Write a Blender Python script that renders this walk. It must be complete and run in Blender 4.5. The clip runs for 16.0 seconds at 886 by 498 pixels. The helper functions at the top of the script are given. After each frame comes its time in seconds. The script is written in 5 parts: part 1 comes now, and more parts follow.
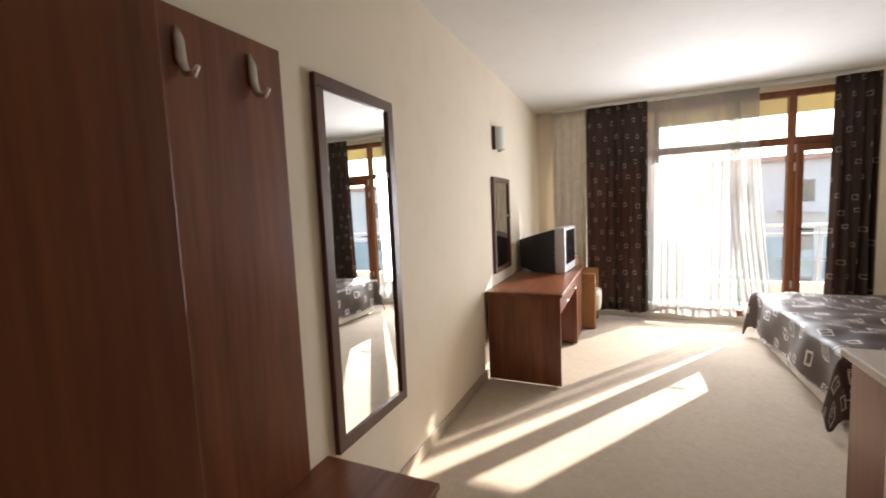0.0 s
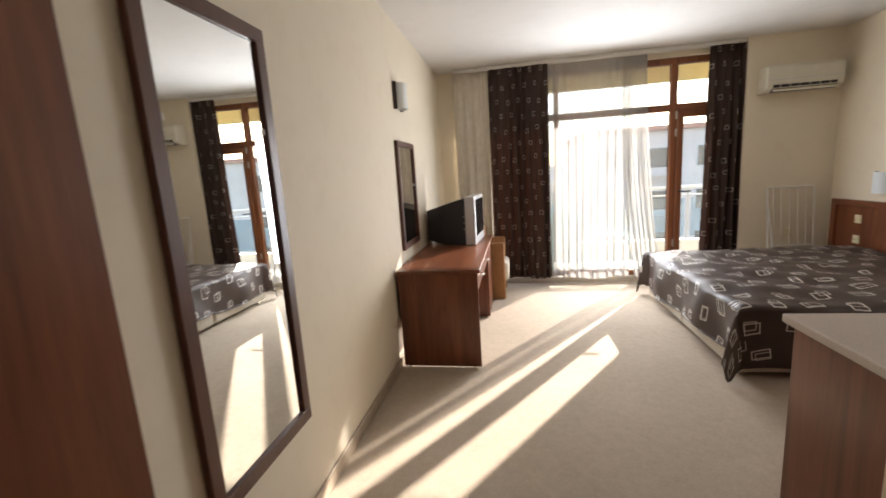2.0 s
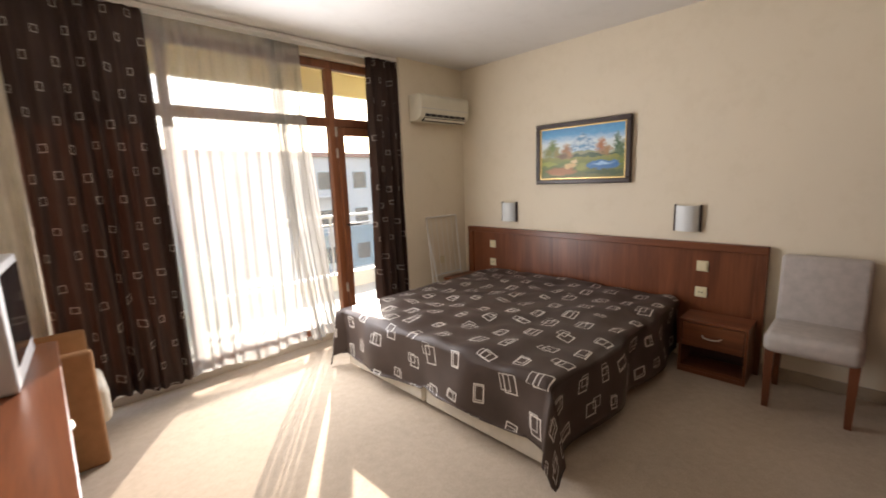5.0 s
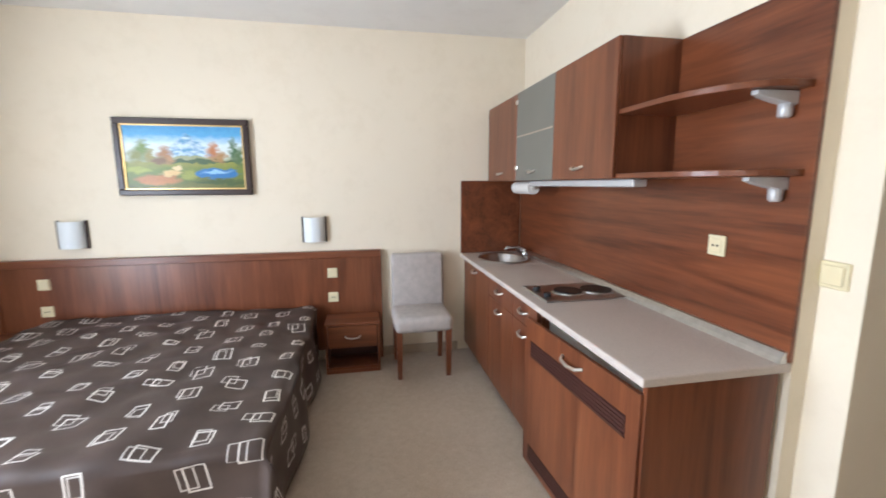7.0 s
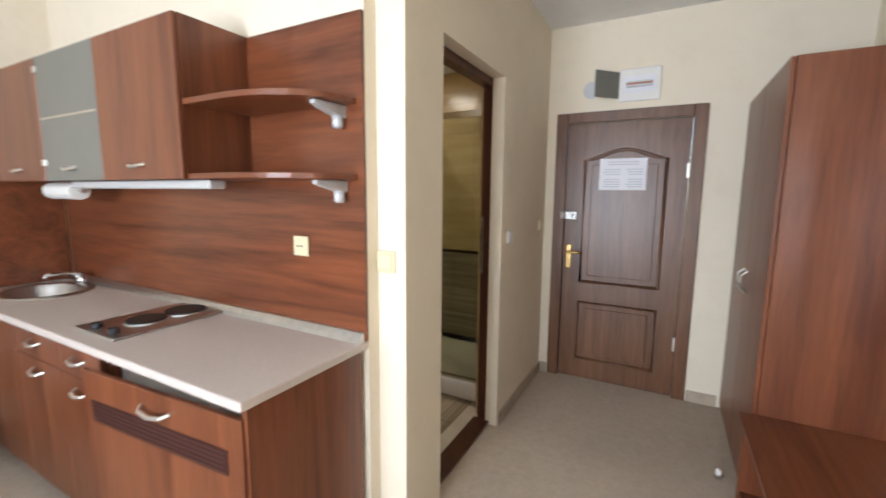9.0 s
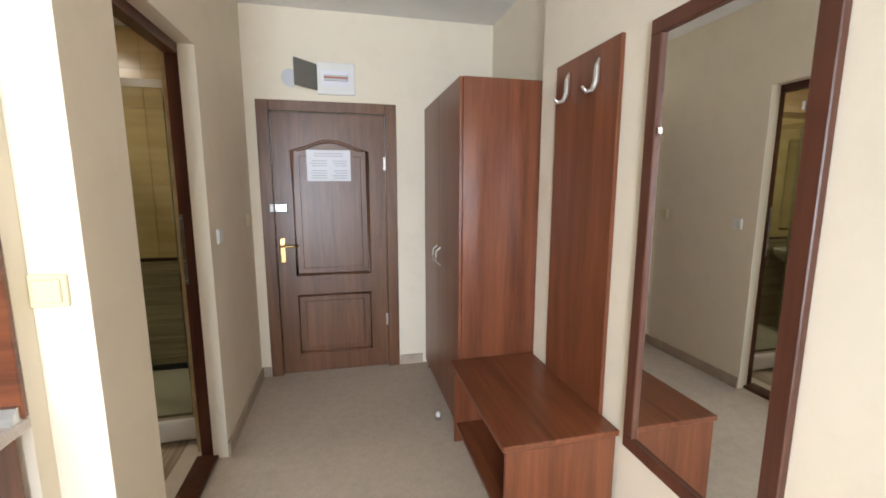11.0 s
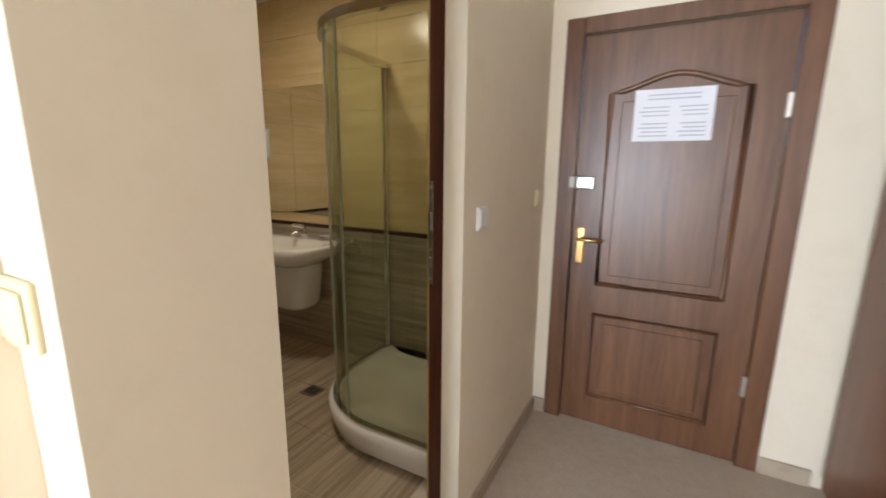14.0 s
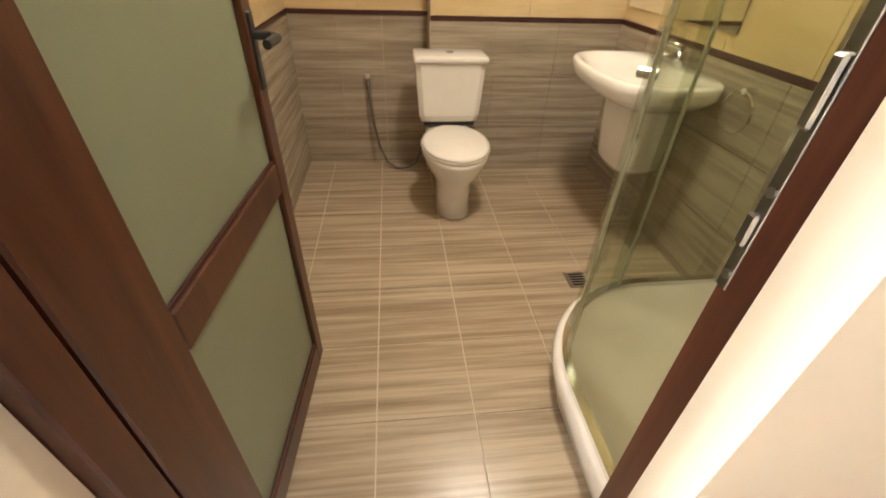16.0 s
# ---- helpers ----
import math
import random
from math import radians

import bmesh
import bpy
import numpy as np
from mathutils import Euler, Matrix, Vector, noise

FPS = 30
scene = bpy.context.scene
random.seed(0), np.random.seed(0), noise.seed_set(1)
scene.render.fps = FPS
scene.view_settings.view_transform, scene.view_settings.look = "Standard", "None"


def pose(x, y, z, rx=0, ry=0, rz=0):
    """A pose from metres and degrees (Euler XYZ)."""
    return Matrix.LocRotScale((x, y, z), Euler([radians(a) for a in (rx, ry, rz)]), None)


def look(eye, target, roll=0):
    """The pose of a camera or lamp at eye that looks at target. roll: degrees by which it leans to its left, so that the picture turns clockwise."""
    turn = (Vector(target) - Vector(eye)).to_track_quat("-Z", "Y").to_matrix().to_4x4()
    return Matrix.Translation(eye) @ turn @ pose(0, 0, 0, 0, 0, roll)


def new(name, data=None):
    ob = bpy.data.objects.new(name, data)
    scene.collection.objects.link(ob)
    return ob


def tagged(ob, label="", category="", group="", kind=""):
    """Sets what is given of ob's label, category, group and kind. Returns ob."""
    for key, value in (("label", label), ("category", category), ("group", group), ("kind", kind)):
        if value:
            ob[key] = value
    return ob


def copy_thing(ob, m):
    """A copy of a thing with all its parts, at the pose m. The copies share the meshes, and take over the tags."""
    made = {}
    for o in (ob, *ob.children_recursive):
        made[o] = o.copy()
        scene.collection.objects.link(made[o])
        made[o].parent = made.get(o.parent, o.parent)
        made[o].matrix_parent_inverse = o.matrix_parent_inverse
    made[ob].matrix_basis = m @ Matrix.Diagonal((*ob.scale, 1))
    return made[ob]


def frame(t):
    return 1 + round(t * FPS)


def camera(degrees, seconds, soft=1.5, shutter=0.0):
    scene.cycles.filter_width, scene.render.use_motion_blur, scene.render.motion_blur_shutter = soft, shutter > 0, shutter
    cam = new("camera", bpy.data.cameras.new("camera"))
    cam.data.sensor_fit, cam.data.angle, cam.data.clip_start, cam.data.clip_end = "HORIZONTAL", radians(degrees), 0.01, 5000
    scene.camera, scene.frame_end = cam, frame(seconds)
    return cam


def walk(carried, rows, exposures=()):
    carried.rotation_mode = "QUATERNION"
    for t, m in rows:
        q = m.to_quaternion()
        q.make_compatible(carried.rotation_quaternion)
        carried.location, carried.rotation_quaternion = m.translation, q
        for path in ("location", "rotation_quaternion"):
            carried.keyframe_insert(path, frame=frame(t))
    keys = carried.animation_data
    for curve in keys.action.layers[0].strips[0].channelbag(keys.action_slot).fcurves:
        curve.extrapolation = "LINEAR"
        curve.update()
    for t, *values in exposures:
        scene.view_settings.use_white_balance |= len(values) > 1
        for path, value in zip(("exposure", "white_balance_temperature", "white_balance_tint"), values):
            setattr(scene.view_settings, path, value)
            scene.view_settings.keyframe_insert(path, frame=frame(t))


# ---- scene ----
cam = camera(93.6, 16.0, soft=1.7, shutter=0.3)
PATH = [
    (0, (0.129, 1.324, 1.477), (-0.686, 3.141, 1.294), -2.5),
    (0.5, (0.196, 1.247, 1.478), (-0.792, 2.966, 1.216), -2.9),
    (1, (0.209, 1.259, 1.44), (-0.771, 2.971, 1.106), -3.1),
    (1.5, (0.109, 1.441, 1.455), (-0.584, 3.285, 1.107), -3.1),
    (2, (-0.074, 1.707, 1.465), (-0.427, 3.644, 1.119), -3.7),
    (2.5, (-0.137, 2.043, 1.43), (-0.193, 4.013, 1.091), -3.6),
    (3, (-0.187, 2.401, 1.423), (0.025, 4.364, 1.104), -3.0),
    (5.5, (-0.34, 3.801, 1.516), (1.324, 4.86, 1.184), -1.7),
    (6, (-0.292, 4.001, 1.501), (1.596, 4.576, 1.174), -1.1),
    (6.5, (-0.233, 4.11, 1.494), (1.74, 4.185, 1.174), -0.4),
    (7, (-0.22, 4.182, 1.503), (1.72, 3.805, 1.195), -0.2),
    (7.5, (-0.217, 4.2, 1.496), (1.598, 3.413, 1.2), 0.3),
    (8, (-0.201, 4.188, 1.478), (1.412, 3.038, 1.2), 0.6),
    (8.5, (-0.184, 4.159, 1.47), (1.13, 2.674, 1.21), 0.9),
    (9, (-0.143, 4.026, 1.479), (0.793, 2.279, 1.214), 0.5),
    (9.5, (-0.069, 3.947, 1.475), (0.406, 2.025, 1.194), -0.1),
    (10, (-0.005, 3.962, 1.483), (0.014, 1.987, 1.171), -0.5),
    (10.2, (0.014, 3.974, 1.485), (-0.128, 2.006, 1.158), -0.5),
    (12.3, (0.067, 3.941, 1.456), (-0.48, 2.034, 1.205), -0.0),
    (12.5, (0.064, 3.862, 1.441), (-0.353, 1.926, 1.164), 0.1),
    (13, (-0.024, 3.571, 1.426), (-0.031, 1.598, 1.103), 0.1),
    (13.5, (0.036, 3.25, 1.387), (0.491, 1.334, 1.036), 0.2),
    (14, (0.15, 2.884, 1.388), (1.073, 1.153, 1.001), 0.6),
    (14.5, (0.208, 2.505, 1.400), (1.579, 1.133, 0.919), 1.2),
    (15, (0.386, 2.262, 1.323), (2.008, 1.322, 0.632), 2.4),
    (15.5, (0.500, 2.125, 1.336), (2.149, 1.608, 0.329), 2.2),
    (16, (0.525, 2.022, 1.297), (2.125, 1.815, 0.115), 2.1),
]
EXPO = [(0.0, 2.0, 6500, 15), (3.0, 1.75, 6500, 14), (5.5, 1.78, 6900, 18), (6.0, 2.0, 7000, 18), (6.5, 2.35, 7300, 18), (7.0, 2.7, 5650, 11), (7.5, 2.8, 5750, 12),
        (8.5, 3.0, 5700, 11), (10.0, 3.15, 5700, 9), (12.5, 3.25, 5800, 10), (13.5, 3.3, 5850, 10), (14.0, 3.5, 5750, 10), (14.5, 3.75, 5700, 9), (15.0, 4.25, 5800, 8), (16.0, 5.0, 5900, 11)]
walk(cam, [(t, look(eye, target, roll)) for t, eye, target, roll in PATH], EXPO)

# ---- world and sun ----
SUN_DIR = Vector((0.53, 0.80, 0.40)).normalized()
world = bpy.data.worlds.new("world")
scene.world = world
world.use_nodes = True
sky = world.node_tree.nodes.new("ShaderNodeTexSky")
sky.sky_type, sky.sun_disc = "NISHITA", False
sky.sun_elevation, sky.sun_rotation = math.asin(SUN_DIR.z), math.atan2(SUN_DIR.x, SUN_DIR.y)
back = world.node_tree.nodes["Background"]
back.inputs[1].default_value = 0.15
world.node_tree.links.new(sky.outputs[0], back.inputs[0])
sun_data = bpy.data.lights.new("sun", "SUN")
sun_data.energy, sun_data.angle, sun_data.color = 5.0, radians(0.6), (1.0, 0.93, 0.82)
sun = new("sun", sun_data)
sun.matrix_world = look(SUN_DIR * 30, (0, 0, 0))


def area_lamp(name, place, target, sx, sy, watts, colour):
    d = bpy.data.lights.new(name, "AREA")
    d.shape, d.size, d.size_y, d.energy, d.color = "RECTANGLE", sx, sy, watts, colour
    ob = new(name, d)
    ob.matrix_world = look(place, target)
    return ob


# added fill lamp before the curtains, standing in for the sky's daylight
area_lamp("window_sky_light", (0.90, 6.93, 1.25), (0.90, 3.2, 1.08), 1.10, 1.7, 20, (0.93, 0.97, 1.0))


# ---- materials ----
def nt(name):
    m = bpy.data.materials.new(name)
    m.use_nodes = True
    return m, m.node_tree, m.node_tree.nodes["Principled BSDF"]


def node(t, kind, **props):
    n = t.nodes.new(kind)
    for k, v in props.items():
        if k == "operation":
            n.operation = v
        elif k == "data_type":
            n.data_type = v
    return n


def plug(t, a, b):
    if isinstance(a, (int, float)):
        b.default_value = a
    else:
        t.links.new(a, b)


def mth(t, op, a, b=0.0, c=0.0):
    n = node(t, "ShaderNodeMath", operation=op)
    for i, v in enumerate((a, b, c)):
        plug(t, v, n.inputs[i])
    return n.outputs[0]


def coords(t, scale=(1, 1, 1), rot=(0, 0, 0), what="Object"):
    tc = t.nodes.new("ShaderNodeTexCoord")
    mp = t.nodes.new("ShaderNodeMapping")
    mp.inputs["Scale"].default_value = scale
    mp.inputs["Rotation"].default_value = rot
    t.links.new(tc.outputs[what], mp.inputs[0])
    return mp.outputs[0]


def noise_tex(t, vec, scale, detail=4.0, rough=0.55, distort=0.0):
    n = t.nodes.new("ShaderNodeTexNoise")
    n.inputs["Scale"].default_value, n.inputs["Detail"].default_value = scale, detail
    n.inputs["Roughness"].default_value, n.inputs["Distortion"].default_value = rough, distort
    t.links.new(vec, n.inputs["Vector"])
    return n.outputs["Fac"]


def ramp(t, fac, *stops):
    n = t.nodes.new("ShaderNodeValToRGB")
    el = n.color_ramp.elements
    while len(el) < len(stops):
        el.new(0.5)
    for e, (p, c) in zip(el, stops):
        e.position, e.color = p, (*c, 1)
    t.links.new(fac, n.inputs[0])
    return n.outputs[0]


def mix(t, fac, a, b, mode="MIX"):
    n = t.nodes.new("ShaderNodeMix")
    n.data_type, n.blend_type = "RGBA", mode
    plug(t, fac, n.inputs[0])
    for v, s in ((a, n.inputs[6]), (b, n.inputs[7])):
        if isinstance(v, tuple):
            s.default_value = (*v, 1)
        else:
            t.links.new(v, s)
    return n.outputs[2]


def bump(t, p, height, strength=0.2, dist=0.002):
    n = t.nodes.new("ShaderNodeBump")
    n.inputs["Strength"].default_value, n.inputs["Distance"].default_value = strength, dist
    t.links.new(height, n.inputs["Height"])
    t.links.new(n.outputs[0], p.inputs["Normal"])


def plain(name, colour, rough=0.5, metal=0.0, vary=0.08, scale=6.0, bumpy=0.0, bscale=200.0):
    m, t, p = nt(name)
    v = coords(t)
    f = noise_tex(t, v, scale, 5)
    lo, hi = tuple(c * (1 - vary) for c in colour), tuple(min(1, c * (1 + vary)) for c in colour)
    t.links.new(ramp(t, f, (0.3, lo), (0.7, hi)), p.inputs["Base Color"])
    p.inputs["Roughness"].default_value, p.inputs["Metallic"].default_value = rough, metal
    if bumpy:
        bump(t, p, noise_tex(t, v, bscale, 3), bumpy)
    return m


def wood(name, axis, dark, light, rough=0.32, fine=1.0):
    """Laminate with its grain along the axis."""
    m, t, p = nt(name)
    sc = [7.0, 7.0, 7.0]
    sc["xyz".index(axis)] = 0.45
    v = coords(t, tuple(sc))
    big = noise_tex(t, v, 1.3 * fine, 4, 0.6, 0.9)
    small = noise_tex(t, v, 9.0 * fine, 3, 0.6, 0.3)
    f = mth(t, "ADD", mth(t, "MULTIPLY", big, 0.72), mth(t, "MULTIPLY", small, 0.28))
    mid = tuple((a + b) / 2 for a, b in zip(dark, light))
    t.links.new(ramp(t, f, (0.36, dark), (0.5, mid), (0.66, light)), p.inputs["Base Color"])
    p.inputs["Roughness"].default_value = rough
    bump(t, p, small, 0.05, 0.001)
    return m


DK, LT = (0.105, 0.030, 0.012), (0.225, 0.075, 0.030)
wood_v, wood_x, wood_y = (wood("cherry_laminate_" + a, a, DK, LT) for a in "zxy")
splash_wood = wood("splashback_laminate", "x", (0.080, 0.022, 0.009), (0.235, 0.074, 0.028), 0.28, 0.8)
window_wood = wood("window_wood", "z", (0.17, 0.055, 0.02), (0.30, 0.11, 0.045), 0.4)
mirror_wood = wood("mirror_frame_wood", "z", (0.066, 0.022, 0.012), (0.118, 0.042, 0.023), 0.35)
door_wood = wood("entry_door_wood", "z", (0.095, 0.040, 0.017), (0.185, 0.086, 0.040), 0.36, 2.0)
bath_wood = wood("bath_door_wood", "z", (0.042, 0.014, 0.007), (0.105, 0.036, 0.015), 0.35)
bath_frame_wood = wood("bath_frame_wood", "z", (0.045, 0.014, 0.008), (0.125, 0.040, 0.019), 0.35)
ac_plastic = plain("aged_ivory_plastic", (0.70, 0.66, 0.54), 0.4, 0, 0.05)
dark_trim = plain("dark_strip", (0.055, 0.018, 0.014), 0.4)
chair_wood = wood("chair_leg_wood", "z", (0.12, 0.035, 0.014), (0.20, 0.065, 0.026), 0.35)
frame_dark = plain("dark_picture_frame", (0.03, 0.014, 0.010), 0.35)
gold = plain("gold_slip", (0.65, 0.45, 0.18), 0.35, 0.7)


def wall_paint(name, colour):
    m, t, p = nt(name)
    v = coords(t)
    big, fine = noise_tex(t, v, 0.9, 4), noise_tex(t, v, 160, 3)
    stain = noise_tex(t, v, 5.0, 6, 0.7)
    a = ramp(t, big, (0.3, tuple(c * 0.965 for c in colour)), (0.7, colour))
    t.links.new(mix(t, 0.12, a, ramp(t, stain, (0.35, (0.62, 0.56, 0.44)), (0.5, (0.85, 0.8, 0.7)))), p.inputs["Base Color"])
    p.inputs["Roughness"].default_value = 0.75
    bump(t, p, fine, 0.10, 0.0015)
    return m


cream = wall_paint("cream_wall_paint", (0.82, 0.73, 0.57))
white_paint = wall_paint("white_ceiling_paint", (0.80, 0.79, 0.77))


def carpet_material():
    m, t, p = nt("beige_carpet")
    v = coords(t)
    big, mid, fine = noise_tex(t, v, 1.4, 4), noise_tex(t, v, 24, 4), noise_tex(t, v, 420, 2)
    rib = noise_tex(t, coords(t, (60, 260, 1)), 1.0, 2)
    f = mth(t, "ADD", mth(t, "MULTIPLY", big, 0.3), mth(t, "ADD", mth(t, "MULTIPLY", mid, 0.3), mth(t, "MULTIPLY", rib, 0.4)))
    t.links.new(ramp(t, f, (0.32, (0.40, 0.325, 0.245)), (0.68, (0.57, 0.48, 0.375))), p.inputs["Base Color"])
    p.inputs["Roughness"].default_value = 0.95
    bump(t, p, mth(t, "ADD", fine, rib), 0.5, 0.003)
    return m


carpet = carpet_material()


def printed_cloth(name, cell, base, line, sheen, size=0.30, double=True, translucent=0.0):
    """Brown cloth with pale outlined boxes printed on it; UV in metres."""
    m, t, p = nt(name)
    uv = t.nodes.new("ShaderNodeUVMap")
    sep = t.nodes.new("ShaderNodeSeparateXYZ")
    t.links.new(uv.outputs[0], sep.inputs[0])
    u = mth(t, "DIVIDE", sep.outputs[0], cell[0])
    w0 = mth(t, "DIVIDE", sep.outputs[1], cell[1])
    row = mth(t, "FLOOR", w0)
    u = mth(t, "ADD", u, mth(t, "MULTIPLY", row, 0.37))
    col = mth(t, "FLOOR", u)
    comb = t.nodes.new("ShaderNodeCombineXYZ")
    t.links.new(col, comb.inputs[0])
    t.links.new(row, comb.inputs[1])
    wn = t.nodes.new("ShaderNodeTexWhiteNoise")
    wn.noise_dimensions = "2D"
    t.links.new(comb.outputs[0], wn.inputs["Vector"])
    rs = t.nodes.new("ShaderNodeSeparateColor")
    t.links.new(wn.outputs["Color"], rs.inputs[0])
    r1, r2, r3 = rs.outputs
    lu = mth(t, "MULTIPLY", mth(t, "SUBTRACT", mth(t, "FRACT", u), 0.5), cell[0])
    lv = mth(t, "MULTIPLY", mth(t, "SUBTRACT", mth(t, "FRACT", w0), 0.5), cell[1])
    k = cell[1]

    lean = mth(t, "MULTIPLY", mth(t, "SUBTRACT", r3, 0.5), 0.3 if double else 0.1)

    def outline(ou, ov, hw, hh, th):
        du, dv = mth(t, "SUBTRACT", lu, ou), mth(t, "SUBTRACT", lv, ov)
        a = mth(t, "SUBTRACT", mth(t, "ABSOLUTE", mth(t, "ADD", du, mth(t, "MULTIPLY", dv, lean))), hw)
        b = mth(t, "SUBTRACT", mth(t, "ABSOLUTE", mth(t, "SUBTRACT", dv, mth(t, "MULTIPLY", du, lean))), hh)
        d = mth(t, "ABSOLUTE", mth(t, "MAXIMUM", a, b))
        return mth(t, "LESS_THAN", d, th)
    jx = mth(t, "MULTIPLY", mth(t, "SUBTRACT", r1, 0.5), 0.28 * k)
    jy = mth(t, "MULTIPLY", mth(t, "SUBTRACT", r2, 0.5), 0.28 * k)
    hw = mth(t, "ADD", 0.11 * k * size / 0.3, mth(t, "MULTIPLY", r3, 0.18 * k if double else 0.05 * k))
    hh = mth(t, "ADD", 0.11 * k * size / 0.3, mth(t, "MULTIPLY", r1, 0.09 * k if double else 0.04 * k))
    one = outline(jx, jy, hw, hh, 0.019 * k)
    mask = one
    if double:
        ox = mth(t, "ADD", jx, mth(t, "MULTIPLY", mth(t, "SUBTRACT", r2, 0.3), 0.42 * k))
        oy = mth(t, "ADD", jy, mth(t, "MULTIPLY", mth(t, "SUBTRACT", r1, 0.3), 0.36 * k))
        two = outline(ox, oy, mth(t, "MULTIPLY", hw, 0.8), mth(t, "MULTIPLY", hh, 0.8), 0.016 * k)
        mask = mth(t, "MAXIMUM", one, mth(t, "MULTIPLY", two, 0.8))
    v = coords(t)
    weave = noise_tex(t, v, 350, 2)
    cloth = ramp(t, noise_tex(t, v, 5, 4), (0.3, tuple(c * 0.85 for c in base)), (0.7, tuple(c * 1.15 for c in base)))
    t.links.new(mix(t, mth(t, "MULTIPLY", mask, 0.9), cloth, line), p.inputs["Base Color"])
    p.inputs["Roughness"].default_value = sheen
    p.inputs["Specular IOR Level"].default_value = 0.25
    bump(t, p, weave, 0.15, 0.001)
    if translucent:
        tr = t.nodes.new("ShaderNodeBsdfTranslucent")
        tr.inputs[0].default_value = (0.30, 0.16, 0.11, 1)
        ms = t.nodes.new("ShaderNodeMixShader")
        ms.inputs[0].default_value = translucent
        t.links.new(p.outputs[0], ms.inputs[1])
        t.links.new(tr.outputs[0], ms.inputs[2])
        t.links.new(ms.outputs[0], t.nodes["Material Output"].inputs[0])
    return m


bed_cloth = printed_cloth("bedspread_cloth", (0.235, 0.195), (0.070, 0.050, 0.042), (0.76, 0.72, 0.66), 0.46, 0.36)
curtain_cloth = printed_cloth("curtain_cloth", (0.20, 0.17), (0.060, 0.040, 0.034), (0.62, 0.55, 0.48), 0.7, 0.30, False, 0.18)


def sheer_material():
    m, t, p = nt("sheer_voile")
    out = t.nodes["Material Output"]
    tr, tl = t.nodes.new("ShaderNodeBsdfTransparent"), t.nodes.new("ShaderNodeBsdfTranslucent")
    tl.inputs[0].default_value = (0.50, 0.50, 0.49, 1)
    p.inputs["Base Color"].default_value = (0.72, 0.70, 0.66, 1)
    p.inputs["Roughness"].default_value = 0.8
    a, b = t.nodes.new("ShaderNodeMixShader"), t.nodes.new("ShaderNodeMixShader")
    a.inputs[0].default_value = 0.55
    t.links.new(p.outputs[0], a.inputs[1])
    t.links.new(tl.outputs[0], a.inputs[2])
    f = noise_tex(t, coords(t, (300, 300, 40)), 1.0, 2)
    t.links.new(mth(t, "ADD", 0.31, mth(t, "MULTIPLY", f, 0.16)), b.inputs[0])
    t.links.new(a.outputs[0], b.inputs[1])
    t.links.new(tr.outputs[0], b.inputs[2])
    t.links.new(b.outputs[0], out.inputs[0])
    return m


sheer = sheer_material()


def glass_material(name, tint, rough=0.0, haze=0.0):
    """Thin pane: mostly clear, with a real gloss and, where asked, a film of haze and dirt."""
    m, t, p = nt(name)
    out = t.nodes["Material Output"]
    tr, gl = t.nodes.new("ShaderNodeBsdfTransparent"), t.nodes.new("ShaderNodeBsdfGlossy")
    tr.inputs[0].default_value = (*tint, 1)
    gl.inputs["Roughness"].default_value = rough
    fr, ms = t.nodes.new("ShaderNodeLayerWeight"), t.nodes.new("ShaderNodeMixShader")
    t.links.new(mth(t, "ADD", 0.03, mth(t, "MULTIPLY", mth(t, "POWER", fr.outputs["Facing"], 4.0), 0.4)), ms.inputs[0])
    t.links.new(tr.outputs[0], ms.inputs[1])
    t.links.new(gl.outputs[0], ms.inputs[2])
    if haze:
        # pale translucent film puts bright haze, with some dirt, into the pane
        film, dm = t.nodes.new("ShaderNodeBsdfTranslucent"), t.nodes.new("ShaderNodeMixShader")
        film.inputs[0].default_value = (0.78, 0.82, 0.84, 1)
        smear = noise_tex(t, coords(t, (3, 3, 0.8)), 2.0, 5, 0.6)
        t.links.new(mth(t, "MULTIPLY", mth(t, "ADD", 0.5, smear), haze), dm.inputs[0])
        t.links.new(ms.outputs[0], dm.inputs[1])
        t.links.new(film.outputs[0], dm.inputs[2])
        ms = dm
    t.links.new(ms.outputs[0], out.inputs[0])
    return m


# thin film pales the view outside like haze
pane_glass = glass_material("window_glass", (0.95, 0.97, 0.97), haze=0.03)
blue_glass = glass_material("balustrade_glass", (0.55, 0.72, 0.80))
shower_glass = glass_material("shower_glass", (0.90, 0.92, 0.86))


def frosted(name, colour, rough, trans):
    m, t, p = nt(name)
    v = coords(t)
    t.links.new(ramp(t, noise_tex(t, v, 3, 3), (0.3, tuple(c * 0.92 for c in colour)), (0.7, colour)), p.inputs["Base Color"])
    p.inputs["Roughness"].default_value = rough
    p.inputs["Transmission Weight"].default_value = trans
    bump(t, p, noise_tex(t, v, 500, 2), 0.1, 0.001)
    return m


frost_green = frosted("frosted_green_glass", (0.27, 0.295, 0.19), 0.4, 0.15)
frost_grey = frosted("frosted_cabinet_glass", (0.185, 0.178, 0.150), 0.55, 0.0)
lamp_glass = plain("opal_lamp_glass", (0.76, 0.80, 0.81), 0.45, 0, 0.03)
m, t_, p_ = nt("mirror_silver")
p_.inputs["Base Color"].default_value, p_.inputs["Metallic"].default_value, p_.inputs["Roughness"].default_value = (0.88, 0.9, 0.89, 1), 1.0, 0.01
mirror_mat = m
chrome = plain("chrome", (0.75, 0.75, 0.75), 0.12, 1.0, 0.03)
worn_chrome = plain("worn_chrome", (0.30, 0.29, 0.27), 0.3, 1.0, 0.2, 30)
steel = plain("brushed_steel", (0.55, 0.54, 0.52), 0.3, 1.0, 0.08, 40)
brass = plain("polished_brass", (0.78, 0.55, 0.22), 0.22, 1.0, 0.05)
